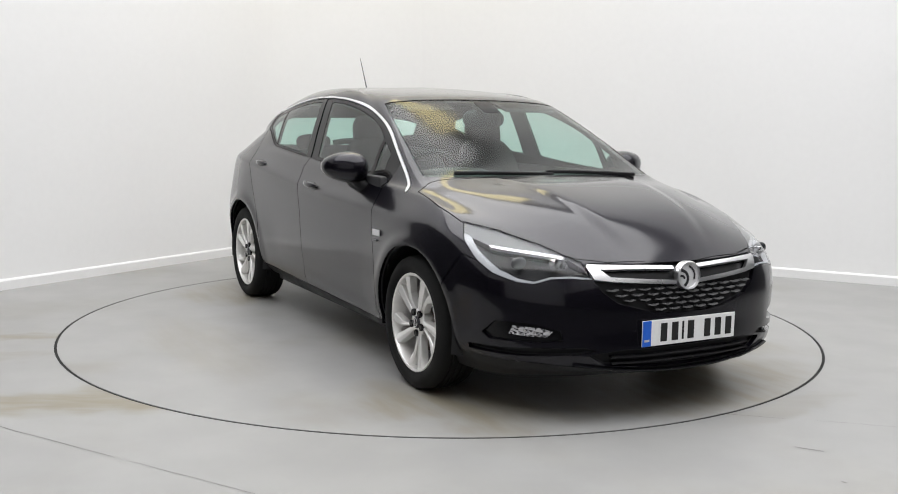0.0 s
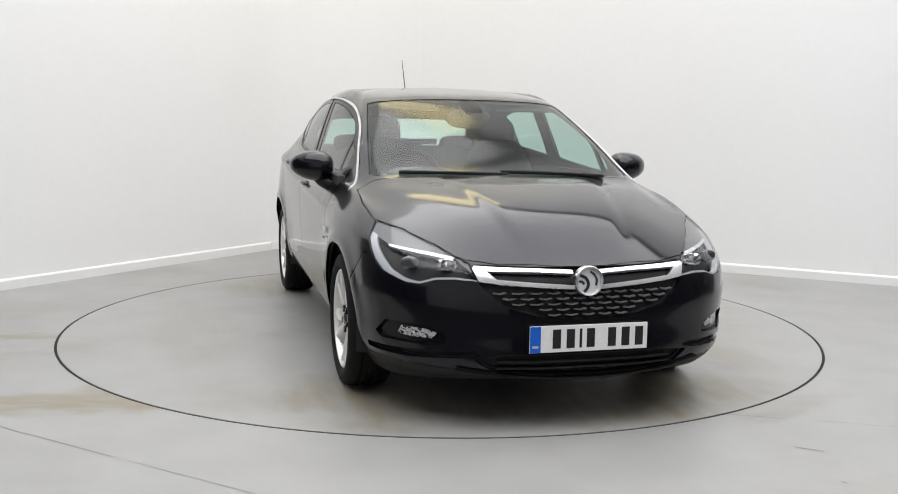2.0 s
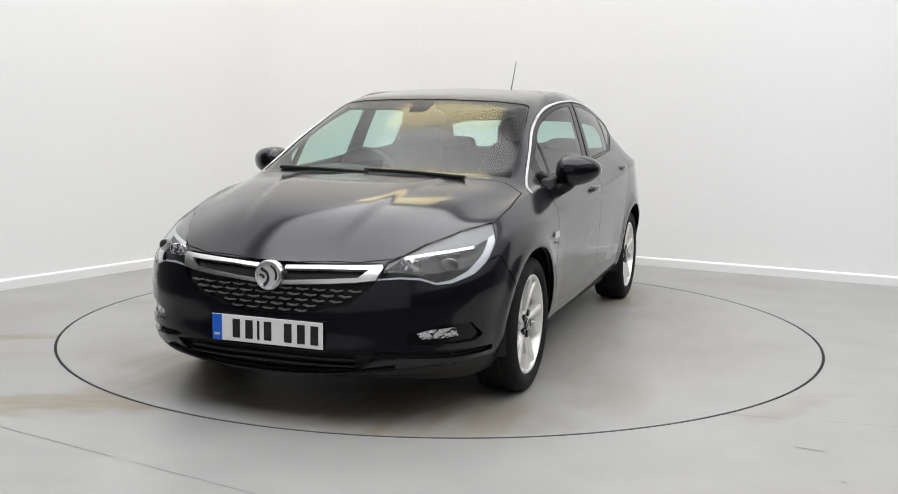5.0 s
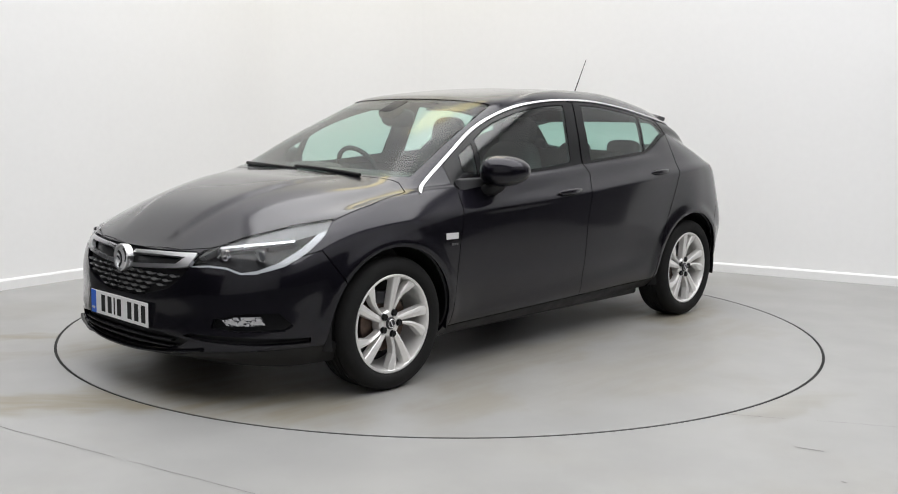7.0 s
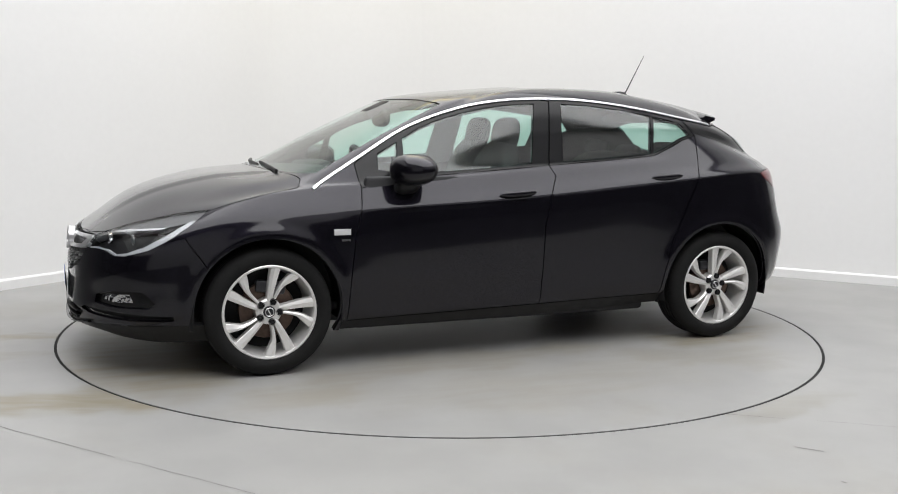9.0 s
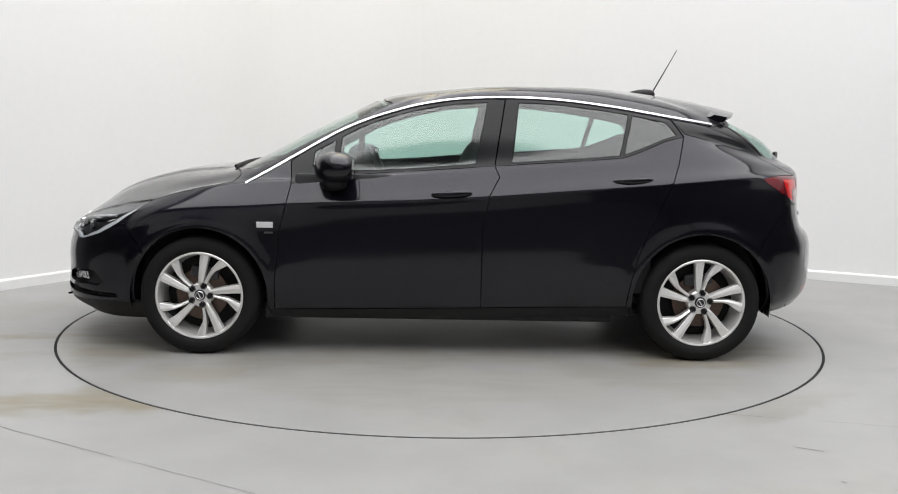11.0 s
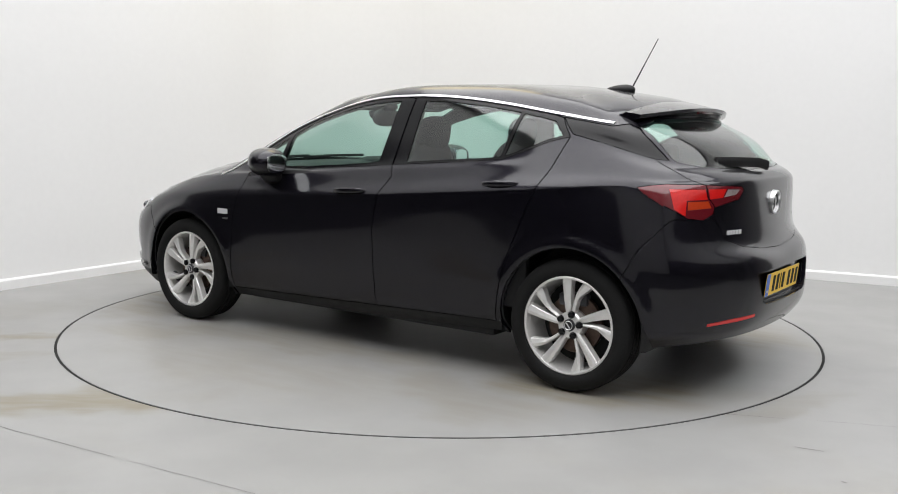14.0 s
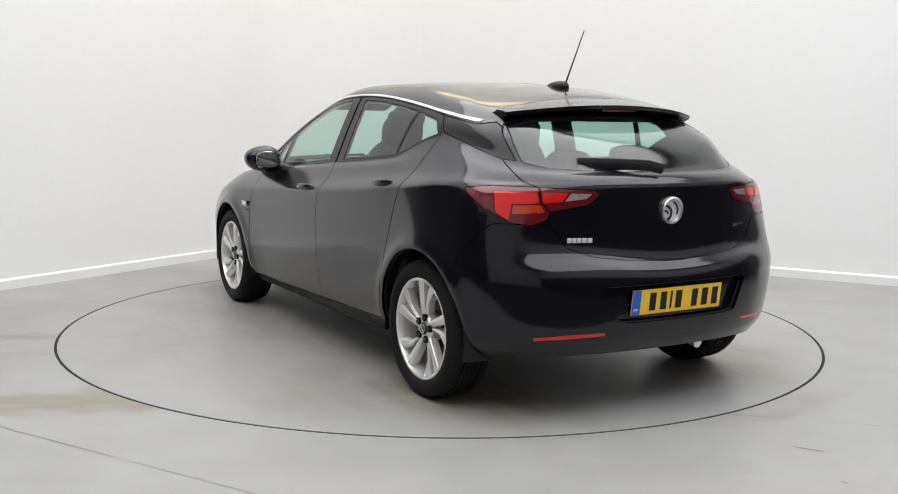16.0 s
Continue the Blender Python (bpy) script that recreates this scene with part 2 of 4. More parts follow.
def skirting(name, a, b):
    d = (b - a).normalized()
    inn = Vector((d.y, -d.x, 0))
    bm = bmesh.new()
    prof = [(0, 0), (0.018, 0), (0.018, 0.064), (0.012, 0.075), (0.004, 0.078), (0, 0.078)]
    rows = [[bm.verts.new(q + inn * x + Vector((0, 0, z))) for x, z in prof] for q in (a, b)]
    for i in range(len(prof)):
        j = (i + 1) % len(prof)
        bm.faces.new((rows[0][i], rows[0][j], rows[1][j], rows[1][i]))
    bm.faces.new(rows[0]), bm.faces.new(list(reversed(rows[1])))
    bmesh.ops.recalc_face_normals(bm, faces=bm.faces)
    return tagged(finish(name, bm, SKIRT, smooth=False), "white gloss painted wooden skirting board along the wall", "skirting", kind="structure")


def cove(name, high, r, base, mat, lab, kind_name):
    """The rounded corner between the two white walls: wall (base 0) or skirting."""
    a, b = CORNER + DIR_L * r, CORNER + DIR_R * r
    mid = a + DIR_R * r
    bm = bmesh.new()
    rows = []
    n = 20
    for i in range(n + 1):
        k = i / n * math.pi / 2
        out = (-DIR_R * math.cos(k) - DIR_L * math.sin(k))
        rows.append([bm.verts.new(mid + out * (r - dx) + Vector((0, 0, z))) for dx, z in ((-.15, 0), (-.15, high), (base, high), (base, 0))])
    for p, q in zip(rows, rows[1:]):
        for j in range(4):
            k = (j + 1) % 4
            bm.faces.new((p[j], p[k], q[k], q[j]))
    bm.faces.new(rows[0]), bm.faces.new(rows[-1][::-1])
    bmesh.ops.recalc_face_normals(bm, faces=bm.faces)
    return tagged(finish(name, bm, mat), lab, kind_name, kind="structure")


def build_room():
    c0 = CORNER
    c1, c2 = c0 + DIR_L * LEN_L, c0 + DIR_R * LEN_R
    c3 = c1 + DIR_R * LEN_R
    lab = "plain matt white painted studio wall"
    dark_sheet = "unseen dark sheet added on the camera side so that the car paint reflects dark"
    r = 1.0
    wall("wall_west", c0 + DIR_L * WHITE_L, c0 + DIR_L * r, HIGH, 0.2, WHITE_WALL, lab)
    wall("wall_north", c0 + DIR_R * r, c0 + DIR_R * WHITE_R, HIGH, 0.2, WHITE_WALL, lab)
    cove("wall_corner", HIGH, r, 0.0, WHITE_WALL, "rounded white corner between two studio walls", "wall")
    wall("wall_southwest", c1, c0 + DIR_L * WHITE_L, HIGH, 0.2, WHITE_WALL, lab)
    # unseen dark sheets, added in front of the walls to darken the doors' reflections
    step_in = DIR_R * .06
    wall("reflected_dark_southwest", c1 + step_in, c0 + DIR_L * WHITE_L + step_in, 3.2, 0.04, UNLIT_DARK, dark_sheet)
    wall("wall_northeast", c0 + DIR_R * WHITE_R, c2, HIGH, 0.2, GREY_WALL, "plain light grey wall beside the camera")
    wall("wall_east", c2, c3, HIGH, 0.2, GREY_WALL, "plain light grey wall beside the camera")
    wall("wall_south", c3, c1 + DIR_R * 3.0, HIGH, 0.2, GREY_WALL, "plain light grey wall behind the camera")
    wall("wall_southcorner", c1 + DIR_R * 3.0, c1, HIGH, 0.2, WHITE_WALL, lab)
    wall("reflected_dark_south", c1 + DIR_R * 3.0 - DIR_L * .06, c1 - DIR_L * .06 + DIR_R * .11, 3.2, 0.04, UNLIT_DARK, dark_sheet)
    wall("reflected_dark_east", c2 - DIR_R * .06 + DIR_L * .11, c3 - DIR_R * .06, 2.6, 0.04, UNLIT_DARK, dark_sheet)
    wall("reflected_dark_northeast", c0 + DIR_R * WHITE_R + DIR_L * .06, c2 + DIR_L * .06 - DIR_R * .11, 2.6, 0.04, UNLIT_DARK, dark_sheet)
    skirting("baseboard", c0 + DIR_L * WHITE_L, c0 + DIR_L * r)
    skirting("baseboard", c0 + DIR_R * r, c0 + DIR_R * WHITE_R)
    cove("baseboard", 0.078, r, 0.018, SKIRT, "white gloss painted skirting board in the rounded corner", "skirting")
    # floor with a round hole for the turntable
    bm = bmesh.new()
    n = 160
    inner = [bm.verts.new((math.cos(2 * math.pi * i / n) * (TABLE_R + 0.010), math.sin(2 * math.pi * i / n) * (TABLE_R + 0.010), 0)) for i in range(n)]
    outer = [bm.verts.new((math.cos(2 * math.pi * i / n) * 14, math.sin(2 * math.pi * i / n) * 14, 0)) for i in range(n)]
    deep = [bm.verts.new((v.co.x, v.co.y, -0.05)) for v in inner]
    for i in range(n):
        j = (i + 1) % n
        bm.faces.new((inner[i], outer[i], outer[j], inner[j]))
        bm.faces.new((inner[j], deep[j], deep[i], inner[i]))
    tagged(finish("floor", bm, FLOOR, smooth=False), "worn light grey painted concrete studio floor with tan smears", "floor", kind="structure")
    for x0, y0, x1, y1, wd in ((-1.95, -2.08, -1.2, -2.52, .0022), (-1.15, -2.55, -.45, -2.95, .0014), (1.2, -1.86, 1.50, -1.93, .002), (1.62, -1.95, 1.95, -2.03, .0014), (1.40, -2.30, 1.50, -2.35, .004), (1.437, -2.67, 1.452, -2.685, .006)):
        bm = bmesh.new()
        n = 14
        left, right = [], []
        for i in range(n + 1):
            k = i / n
            wob = .006 * noise.noise(Vector((x0 + k * 7, y0, 0))) if x1 - x0 > .05 else 0
            hw = wd * (.35 + .65 * abs(math.sin(2.1 + 9 * k))) * (1 if 0 < i < n else .2)
            c = Vector((x0 + (x1 - x0) * k, y0 + (y1 - y0) * k + wob, .0012))
            t = Vector((y0 - y1, x1 - x0, 0)).normalized() * hw
            left.append(bm.verts.new(c + t)), right.append(bm.verts.new(c - t))
        for i in range(n):
            bm.faces.new((right[i], right[i + 1], left[i + 1], left[i]))
        tagged(finish("floor_crack", bm, CRACK, smooth=False), "thin dark hairline crack in the floor paint", "crack", kind="structure")
    # dark sheet added on the floor out of view, for the lower doors to mirror
    bm = box(bmesh.new(), (16, 7.9, 0.006), pose(0, -6.93, 0.003), 0.002, 1)
    tagged(finish("reflected_dark_floor", bm, UNLIT_DARK, smooth=False), "unseen dark sheet added on the camera-side floor so that the lower doors reflect dark", "matting", kind="structure")
    # the pit's near-black colour stands for the shade in the turntable gap
    bm = bmesh.new()
    cyl(bm, TABLE_R + 0.05, TABLE_R + 0.05, 0.02, pose(0, 0, -0.06), 96)
    tagged(finish("turntable_pit", bm, GAP, smooth=False), "pit under the turntable edge, coloured near-black for the shade in the gap", "pit", kind="structure")
    bm = bmesh.new()
    lathe(bm, [(TABLE_R - .0055, -.0025), (TABLE_R + .002, -.0015), (TABLE_R + .0095, -.0025), (TABLE_R + .0095, -.02), (TABLE_R - .0055, -.02)], 160, close=True)
    bmesh.ops.recalc_face_normals(bm, faces=bm.faces)
    tagged(finish("turntable_seal", bm, GAP), "thin black rubber seal round the turntable", "seal", kind="structure")
    # ceiling
    bm = bmesh.new()
    vs = [bm.verts.new(q + Vector((0, 0, HIGH))) for q in (c0, c1, c3, c2)]
    bm.faces.new(vs)
    bmesh.ops.solidify(bm, geom=bm.faces[:], thickness=-0.1)
    tagged(finish("ceiling", bm, WHITE_WALL, smooth=False), "white painted studio ceiling", "ceiling", kind="structure")


def build_turntable():
    bm = bmesh.new()
    prof = [(0.001, 0), (0.6, 0), (1.2, 0), (1.8, 0), (TABLE_R - 0.006, 0), (TABLE_R - 0.006, -0.045), (0.001, -0.045)]
    lathe(bm, prof, 160)
    bmesh.ops.recalc_face_normals(bm, faces=bm.faces)
    ob = finish("turntable", bm, TABLE, smooth=False)
    return tagged(ob, "flush round grey painted turntable set in the studio floor", "turntable", kind="structure")


def studio_light(name, wide, deep, at, radiance, color, text, hang):
    """A soft lamp: a white housing with a rectangular area light in its mouth, looking along local -z."""
    e = new(name)
    e.matrix_basis = at
    bm = bmesh.new()
    box(bm, (wide + .08, deep + .08, 0.10), pose(0, 0, 0.055), 0.01)
    part("housing", bm, SKIRT, e, "white metal housing")
    if hang:
        for x in (-wide / 2 + .1, wide / 2 - .1):
            up = at.inverted().to_3x3() @ Vector((0, 0, 1))
            foot = Vector((x, 0, .1))
            reach = (HIGH - (at @ foot).z)
            bm = sweep(bmesh.new(), [foot, foot + up * reach], .02, .02, up=Vector((1, 0, 0)))
            part("hanger", bm, SKIRT, e)
    lamp = bpy.data.lights.new(name, "AREA")
    lamp.shape, lamp.size, lamp.size_y = "RECTANGLE", wide, deep
    lamp.energy = radiance * wide * deep * math.pi
    lamp.color = color
    ob = new("diffuser", lamp)
    ob.parent = e
    return tagged(e, text, "studio light", "studio lights")


def build_lights():
    yaw_r = math.degrees(math.atan2(DIR_R.y, DIR_R.x))
    # one broad area light, added in place of overhead lamps that are out of view
    q = CORNER + DIR_R * 5.4 + DIR_L * 5.1
    studio_light("unseen_overhead_light", 10.2, 9.4, pose(q.x, q.y, HIGH - .13, 0, 0, yaw_r), PANEL_GLOW, (0.985, 0.985, 0.995), "large unseen area light added below the ceiling in place of the studio's overhead lamps", False)
    q = CORNER + DIR_R * 1.6 + DIR_L * 1.1
    studio_light("unseen_overhead_light", 1.9, 0.7, pose(q.x, q.y, 4.5, 0, 0, yaw_r), 3.0, (1.0, 0.86, 0.46), "warm yellow light hung above the corner", True)


build_room()
turntable = build_turntable()
build_lights()

# ------------------------------------------------------------------ the car: x ahead, y to its left, z up, origin between the axles
# Rails go round the left half from the middle of the nose to the middle of the tail, lowest first.
RAILS = [
    [(2.12, 0, .185), (2.09, .35, .185), (1.99, .60, .18), (1.80, .75, .17), (1.33, .80, .18), (.75, .80, .19), (-.2, .80, .20), (-1.0, .80, .22), (-1.45, .80, .215), (-1.76, .74, .255), (-1.97, .5, .285), (-2.03, 0, .29)],
    [(2.225, 0, .222), (2.195, .35, .228), (2.08, .62, .248), (1.86, .80, .268), (1.33, .872, .28), (.75, .850, .26), (-.2, .850, .27), (-1.0, .860, .29), (-1.45, .875, .29), (-1.79, .80, .325), (-2.015, .5, .352), (-2.07, 0, .36)],
    [(2.222, 0, .40), (2.195, .35, .41), (2.085, .63, .42), (1.86, .82, .44), (1.33, .90, .46), (.75, .888, .43), (-.2, .890, .44), (-1.0, .892, .46), (-1.45, .900, .48), (-1.81, .83, .49), (-2.03, .5, .50), (-2.08, 0, .50)],
    [(2.218, 0, .50), (2.19, .35, .51), (2.085, .63, .525), (1.86, .825, .55), (1.33, .905, .57), (.75, .893, .555), (-.2, .895, .56), (-1.0, .897, .575), (-1.45, .908, .59), (-1.815, .84, .61), (-2.015, .5, .645), (-2.065, 0, .615)],
    [(2.205, 0, .585), (2.175, .35, .595), (2.065, .625, .61), (1.84, .815, .64), (1.33, .905, .68), (.75, .895, .69), (-.2, .898, .70), (-1.0, .90, .72), (-1.45, .905, .735), (-1.79, .825, .75), (-1.945, .5, .735), (-2.003, 0, .705)],
    [(2.178, 0, .645), (2.143, .35, .657), (2.02, .62, .685), (1.745, .80, .735), (1.33, .882, .785), (.75, .888, .80), (-.2, .897, .845), (-1.0, .900, .915), (-1.45, .880, .955), (-1.755, .795, .955), (-1.935, .5, .95), (-1.982, 0, .945)],
    [(2.15, 0, .665), (2.115, .35, .68), (1.99, .615, .705), (1.70, .79, .76), (1.33, .862, .815), (.75, .876, .83), (-.2, .886, .872), (-1.0, .890, .940), (-1.45, .868, .982), (-1.74, .782, .985), (-1.93, .5, .985), (-1.978, 0, .985)],
    [(1.89, 0, .846), (1.86, .33, .842), (1.77, .58, .812), (1.58, .74, .83), (1.28, .80, .885), (.75, .840, .895), (-.2, .848, .945), (-1.0, .847, 1.005), (-1.45, .825, 1.03), (-1.71, .755, 1.01), (-1.915, .49, 1.012), (-1.962, 0, 1.012)],
    [(1.55, 0, .945), (1.53, .33, .942), (1.45, .58, .918), (1.30, .715, .905), (1.12, .785, .918), (.68, .815, .94), (-.2, .822, .995), (-.95, .818, 1.05), (-1.38, .775, 1.10), (-1.69, .715, 1.045), (-1.89, .47, 1.035), (-1.94, 0, 1.035)],
    [(1.24, 0, .984), (1.22, .33, .982), (1.155, .60, .976), (1.09, .705, .966), (.97, .762, .955), (.58, .792, .965), (-.2, .800, 1.03), (-.9, .792, 1.085), (-1.28, .728, 1.175), (-1.65, .655, 1.09), (-1.85, .45, 1.06), (-1.903, 0, 1.058)],
    [(.80, 0, 1.20), (.79, .30, 1.195), (.755, .52, 1.185), (.71, .635, 1.17), (.61, .69, 1.16), (.36, .722, 1.17), (-.2, .738, 1.21), (-.85, .735, 1.235), (-1.25, .695, 1.24), (-1.54, .64, 1.19), (-1.73, .45, 1.18), (-1.78, 0, 1.18)],
    [(.40, 0, 1.382), (.39, .28, 1.377), (.36, .48, 1.366), (.32, .570, 1.348), (.24, .615, 1.335), (.03, .645, 1.37), (-.28, .662, 1.388), (-.80, .660, 1.355), (-1.2, .648, 1.295), (-1.40, .615, 1.262), (-1.53, .43, 1.285), (-1.56, 0, 1.30)],
    [(.30, 0, 1.406), (.29, .27, 1.402), (.26, .45, 1.394), (.2, .54, 1.387), (.12, .575, 1.385), (0, .595, 1.410), (-.28, .605, 1.428), (-.8, .600, 1.403), (-1.2, .585, 1.345), (-1.36, .54, 1.315), (-1.47, .38, 1.34), (-1.50, 0, 1.365)],
    [(-.1, 0, 1.449), (-.1, .22, 1.447), (-.12, .37, 1.442), (-.15, .43, 1.438), (-.2, .46, 1.437), (-.28, .465, 1.446), (-.5, .465, 1.45), (-.8, .455, 1.442), (-1.0, .43, 1.418), (-1.10, .38, 1.408), (-1.18, .25, 1.415), (-1.20, 0, 1.423)],
    [(-.3, 0, 1.464), (-.31, 0.02, 1.464), (-.33, .03, 1.464), (-.36, .035, 1.464), (-.4, .04, 1.464), (-.45, .04, 1.464), (-.6, .04, 1.464), (-.75, .04, 1.462), (-.85, .035, 1.458), (-.9, .03, 1.455), (-.94, .02, 1.453), (-.96, 0, 1.452)],
]
NU, NV = 180, 140


def shell_grid():
    ends = []
    for r in RAILS:
        # run on past the middle with the mirrored points, so that the curve crosses it squarely
        full = [(x, -y, z) for x, y, z in r[3:0:-1]] + list(r) + [(x, -y, z) for x, y, z in r[-2:-5:-1]]
        p = np.array(full, float)
        d = np.sqrt(np.linalg.norm(np.diff(np.array(RAILS[3], float), axis=0), axis=1))
        dd = np.concatenate([d[2::-1], d, d[:-4:-1]])
        k = np.concatenate([[0], np.cumsum(dd)])
        ts = np.linspace(k[3], k[3 + len(r) - 1], NU)
        ends.append(curve_at(p, k, ts))
    rails = np.array(ends)
    out = np.empty((NV, NU, 3))
    for i in range(NU):
        col = rails[:, i]
        mean = np.sqrt(np.linalg.norm(np.diff(rails, axis=0), axis=2).mean(1))
        k = np.concatenate([[0], np.cumsum(mean)])
        out[:, i] = curve_at(col, k, np.linspace(0, k[-1], NV))
    for _ in range(3):
        pad = np.concatenate([out[:, 1:2] * (1, -1, 1), out, out[:, -2:-1] * (1, -1, 1)], 1)
        sm = (pad[:, :-2] + 2 * pad[:, 1:-1] + pad[:, 2:]) / 4
        sm[1:-1] = (sm[:-2] + 2 * sm[1:-1] + sm[2:]) / 4
        out = sm
    out[:, 0, 1] = out[:, -1, 1] = 0
    x, y, z = out[..., 0].copy(), out[..., 1].copy(), out[..., 2].copy()
    step = lambda a, b, v: np.clip((v - a) / (b - a), 0, 1) ** 2 * (3 - 2 * np.clip((v - a) / (b - a), 0, 1))
    flank = step(.70, .78, y)
    # shoulder crease rising to the tail light, a hollow in the doors below, flares round the arches
    crease = np.interp(-x, [-.9, -.64, -.216, .264, .679, 1.206, 1.583], [.81, .821, .842, .876, .914, .959, .990])
    along = step(1.05, .6, x) * step(-1.72, -1.5, x)
    d = z - crease
    out[..., 1] += flank * along * .008 * np.where(d > 0, np.exp(-(d / .040) ** 2), np.exp(-(d / .022) ** 2))
    d = z - .385 + .07 * x
    out[..., 1] -= flank * step(.95, .70, x) * step(-.98, -.6, x) * .010 * np.where(d > 0, np.exp(-(d / .17) ** 2), np.exp(-(d / .055) ** 2))
    for cx in (1.331, -1.331):
        rr = np.hypot(x - cx, z - .318)
        out[..., 1] += flank * .010 * np.exp(-((rr - .385) / .035) ** 2) * step(.20, .34, z)
    # raised middle of the bonnet, with a crease that draws in towards the nose
    yc = np.interp(x, [1.2, 1.9, 2.12], [.40, .27, .21])
    out[..., 2] += .010 * step(1.20, 1.32, x) * step(2.14, 1.90, x) * step(.60, .75, z) * (1 - step(-.025, .030, y - yc))
    return out


GRID = shell_grid()

def grid_normals(g):
    pad = np.concatenate([g[:, 1:2] * (1, -1, 1), g, g[:, -2:-1] * (1, -1, 1)], 1)
    du = pad[:, 2:] - pad[:, :-2]
    dv = np.empty_like(g)
    dv[1:-1], dv[0], dv[-1] = g[2:] - g[:-2], g[1] - g[0], g[-1] - g[-2]
    n = np.cross(dv, du)
    n /= np.linalg.norm(n, axis=2, keepdims=True).clip(1e-9)
    flat = np.median(n[NV // 3, NU // 3:NU // 2, 1])
    return n if flat > 0 else -n


NORMALS = grid_normals(GRID)
NORMALS[-1] = (0, 0, 1)
TREE = kdtree.KDTree(NU * NV)
for _i, _q in enumerate(GRID.reshape(-1, 3)):
    TREE.insert(Vector(_q), _i)
TREE.balance()
FLATN = NORMALS.reshape(-1, 3)


def normal_at(q):
    """The shell's smooth normal near q, on either half."""
    side = -1.0 if q.y < 0 else 1.0
    acc = Vector()
    for _, i, d in TREE.find_n(Vector((q.x, abs(q.y), q.z)), 4):
        acc += Vector(FLATN[i]) / (d + 1e-4)
    acc.y *= side
    return acc.normalized()


def shell_bm():
    bm = bmesh.new()
    vs = [[bm.verts.new(GRID[v, u]) for u in range(NU)] for v in range(NV)]
    for v in range(NV - 1):
        for u in range(NU - 1):
            bm.faces.new((vs[v][u], vs[v][u + 1], vs[v + 1][u + 1], vs[v + 1][u]))
    return bm


# projections in which outlines are drawn: how to flatten a point, and the cutting plane of an edge
NOSE_X, TAIL_X = 1.2, -1.2


def flatten(kind, q):
    if kind == "side":
        return q.x, q.z
    if kind == "front":
        return q.y, q.z
    if kind == "top":
        return q.x, q.y
    if kind == "nose":
        return math.degrees(math.atan2(q.y, q.x - NOSE_X)), q.z
    return math.degrees(math.atan2(q.y, TAIL_X - q.x)), q.z


def lift(kind, a, b):
    if kind == "side":
        return Vector((a, 0, b)), Vector((0, 1, 0))
    if kind == "front":
        return Vector((0, a, b)), Vector((1, 0, 0))
    if kind == "top":
        return Vector((a, b, 0)), Vector((0, 0, 1))
    c, s = math.cos(radians(a)), math.sin(radians(a))
    if kind == "nose":
        return Vector((NOSE_X + c * .95, s * .95, b)), Vector((c, s, 0))
    return Vector((TAIL_X - c * .85, s * .85, b)), Vector((-c, s, 0))


def inside(poly, a, b):
    hit = False
    n = len(poly)
    for i in range(n):
        (x0, y0), (x1, y1) = poly[i], poly[i - 1]
        if (y0 > b) != (y1 > b) and a < (x1 - x0) * (b - y0) / (y1 - y0) + x0:
            hit = not hit
    return hit


def region_ok(kind, n, q):
    if kind == "side":
        return n.y > 0.25
    if kind == "front":
        return q.x * n.x > -0.01 and abs(n.x) > 0.12
    if kind == "top":
        return n.z > 0.25
    if kind == "nose":
        return q.x > NOSE_X - 0.1 and q.z < 1.0
    return q.x < TAIL_X + 0.1


def cookie(bm, kind, poly, label, layer, codes, where=None):
    """Cut the outline into the shell and give the faces inside it the label."""
    lo = [min(p[i] for p in poly) for i in (0, 1)]
    hi = [max(p[i] for p in poly) for i in (0, 1)]
    ma = 6.0 if kind in ("nose", "tail") else 0.05

    def near(f):
        q = f.calc_center_median()
        if where and not where(q):
            return False
        if not region_ok(kind, normal_at(q), q):
            return False
        a, b = flatten(kind, q)
        return lo[0] - ma < a < hi[0] + ma and lo[1] - .05 < b < hi[1] + .05

    cand = {f for f in bm.faces if near(f)}
    n = len(poly)
    for i in range(n):
        (a0, b0), (a1, b1) = poly[i - 1], poly[i]
        p0, d0 = lift(kind, a0, b0)
        p1, d1 = lift(kind, a1, b1)
        no = (p1 - p0).cross(d0 + d1)
        if no.length < 1e-9:
            continue
        no.normalize()
        ra, rb = (min(a0, a1), max(a0, a1)), (min(b0, b1), max(b0, b1))
        mm = 4.0 if kind in ("nose", "tail") else 0.03
        sub = []
        for f in cand:
            if not f.is_valid:
                continue
            q = f.calc_center_median()
            a, b = flatten(kind, q)
            if ra[0] - mm < a < ra[1] + mm and rb[0] - .03 < b < rb[1] + .03:
                sub.append(f)
        if not sub:
            continue
        geom = list({v for f in sub for v in f.verts}) + list({e for f in sub for e in f.edges}) + sub
        r = bmesh.ops.bisect_plane(bm, geom=geom, dist=1e-5, plane_co=p0, plane_no=no)
        cand = {f for f in cand if f.is_valid} | {g for g in r["geom"] if isinstance(g, bmesh.types.BMFace) and g.is_valid}
    code = codes.setdefault(label, len(codes) + 1)
    for f in cand:
        if f.is_valid:
            q = f.calc_center_median()
            if inside(poly, *flatten(kind, q)):
                f[layer] = code


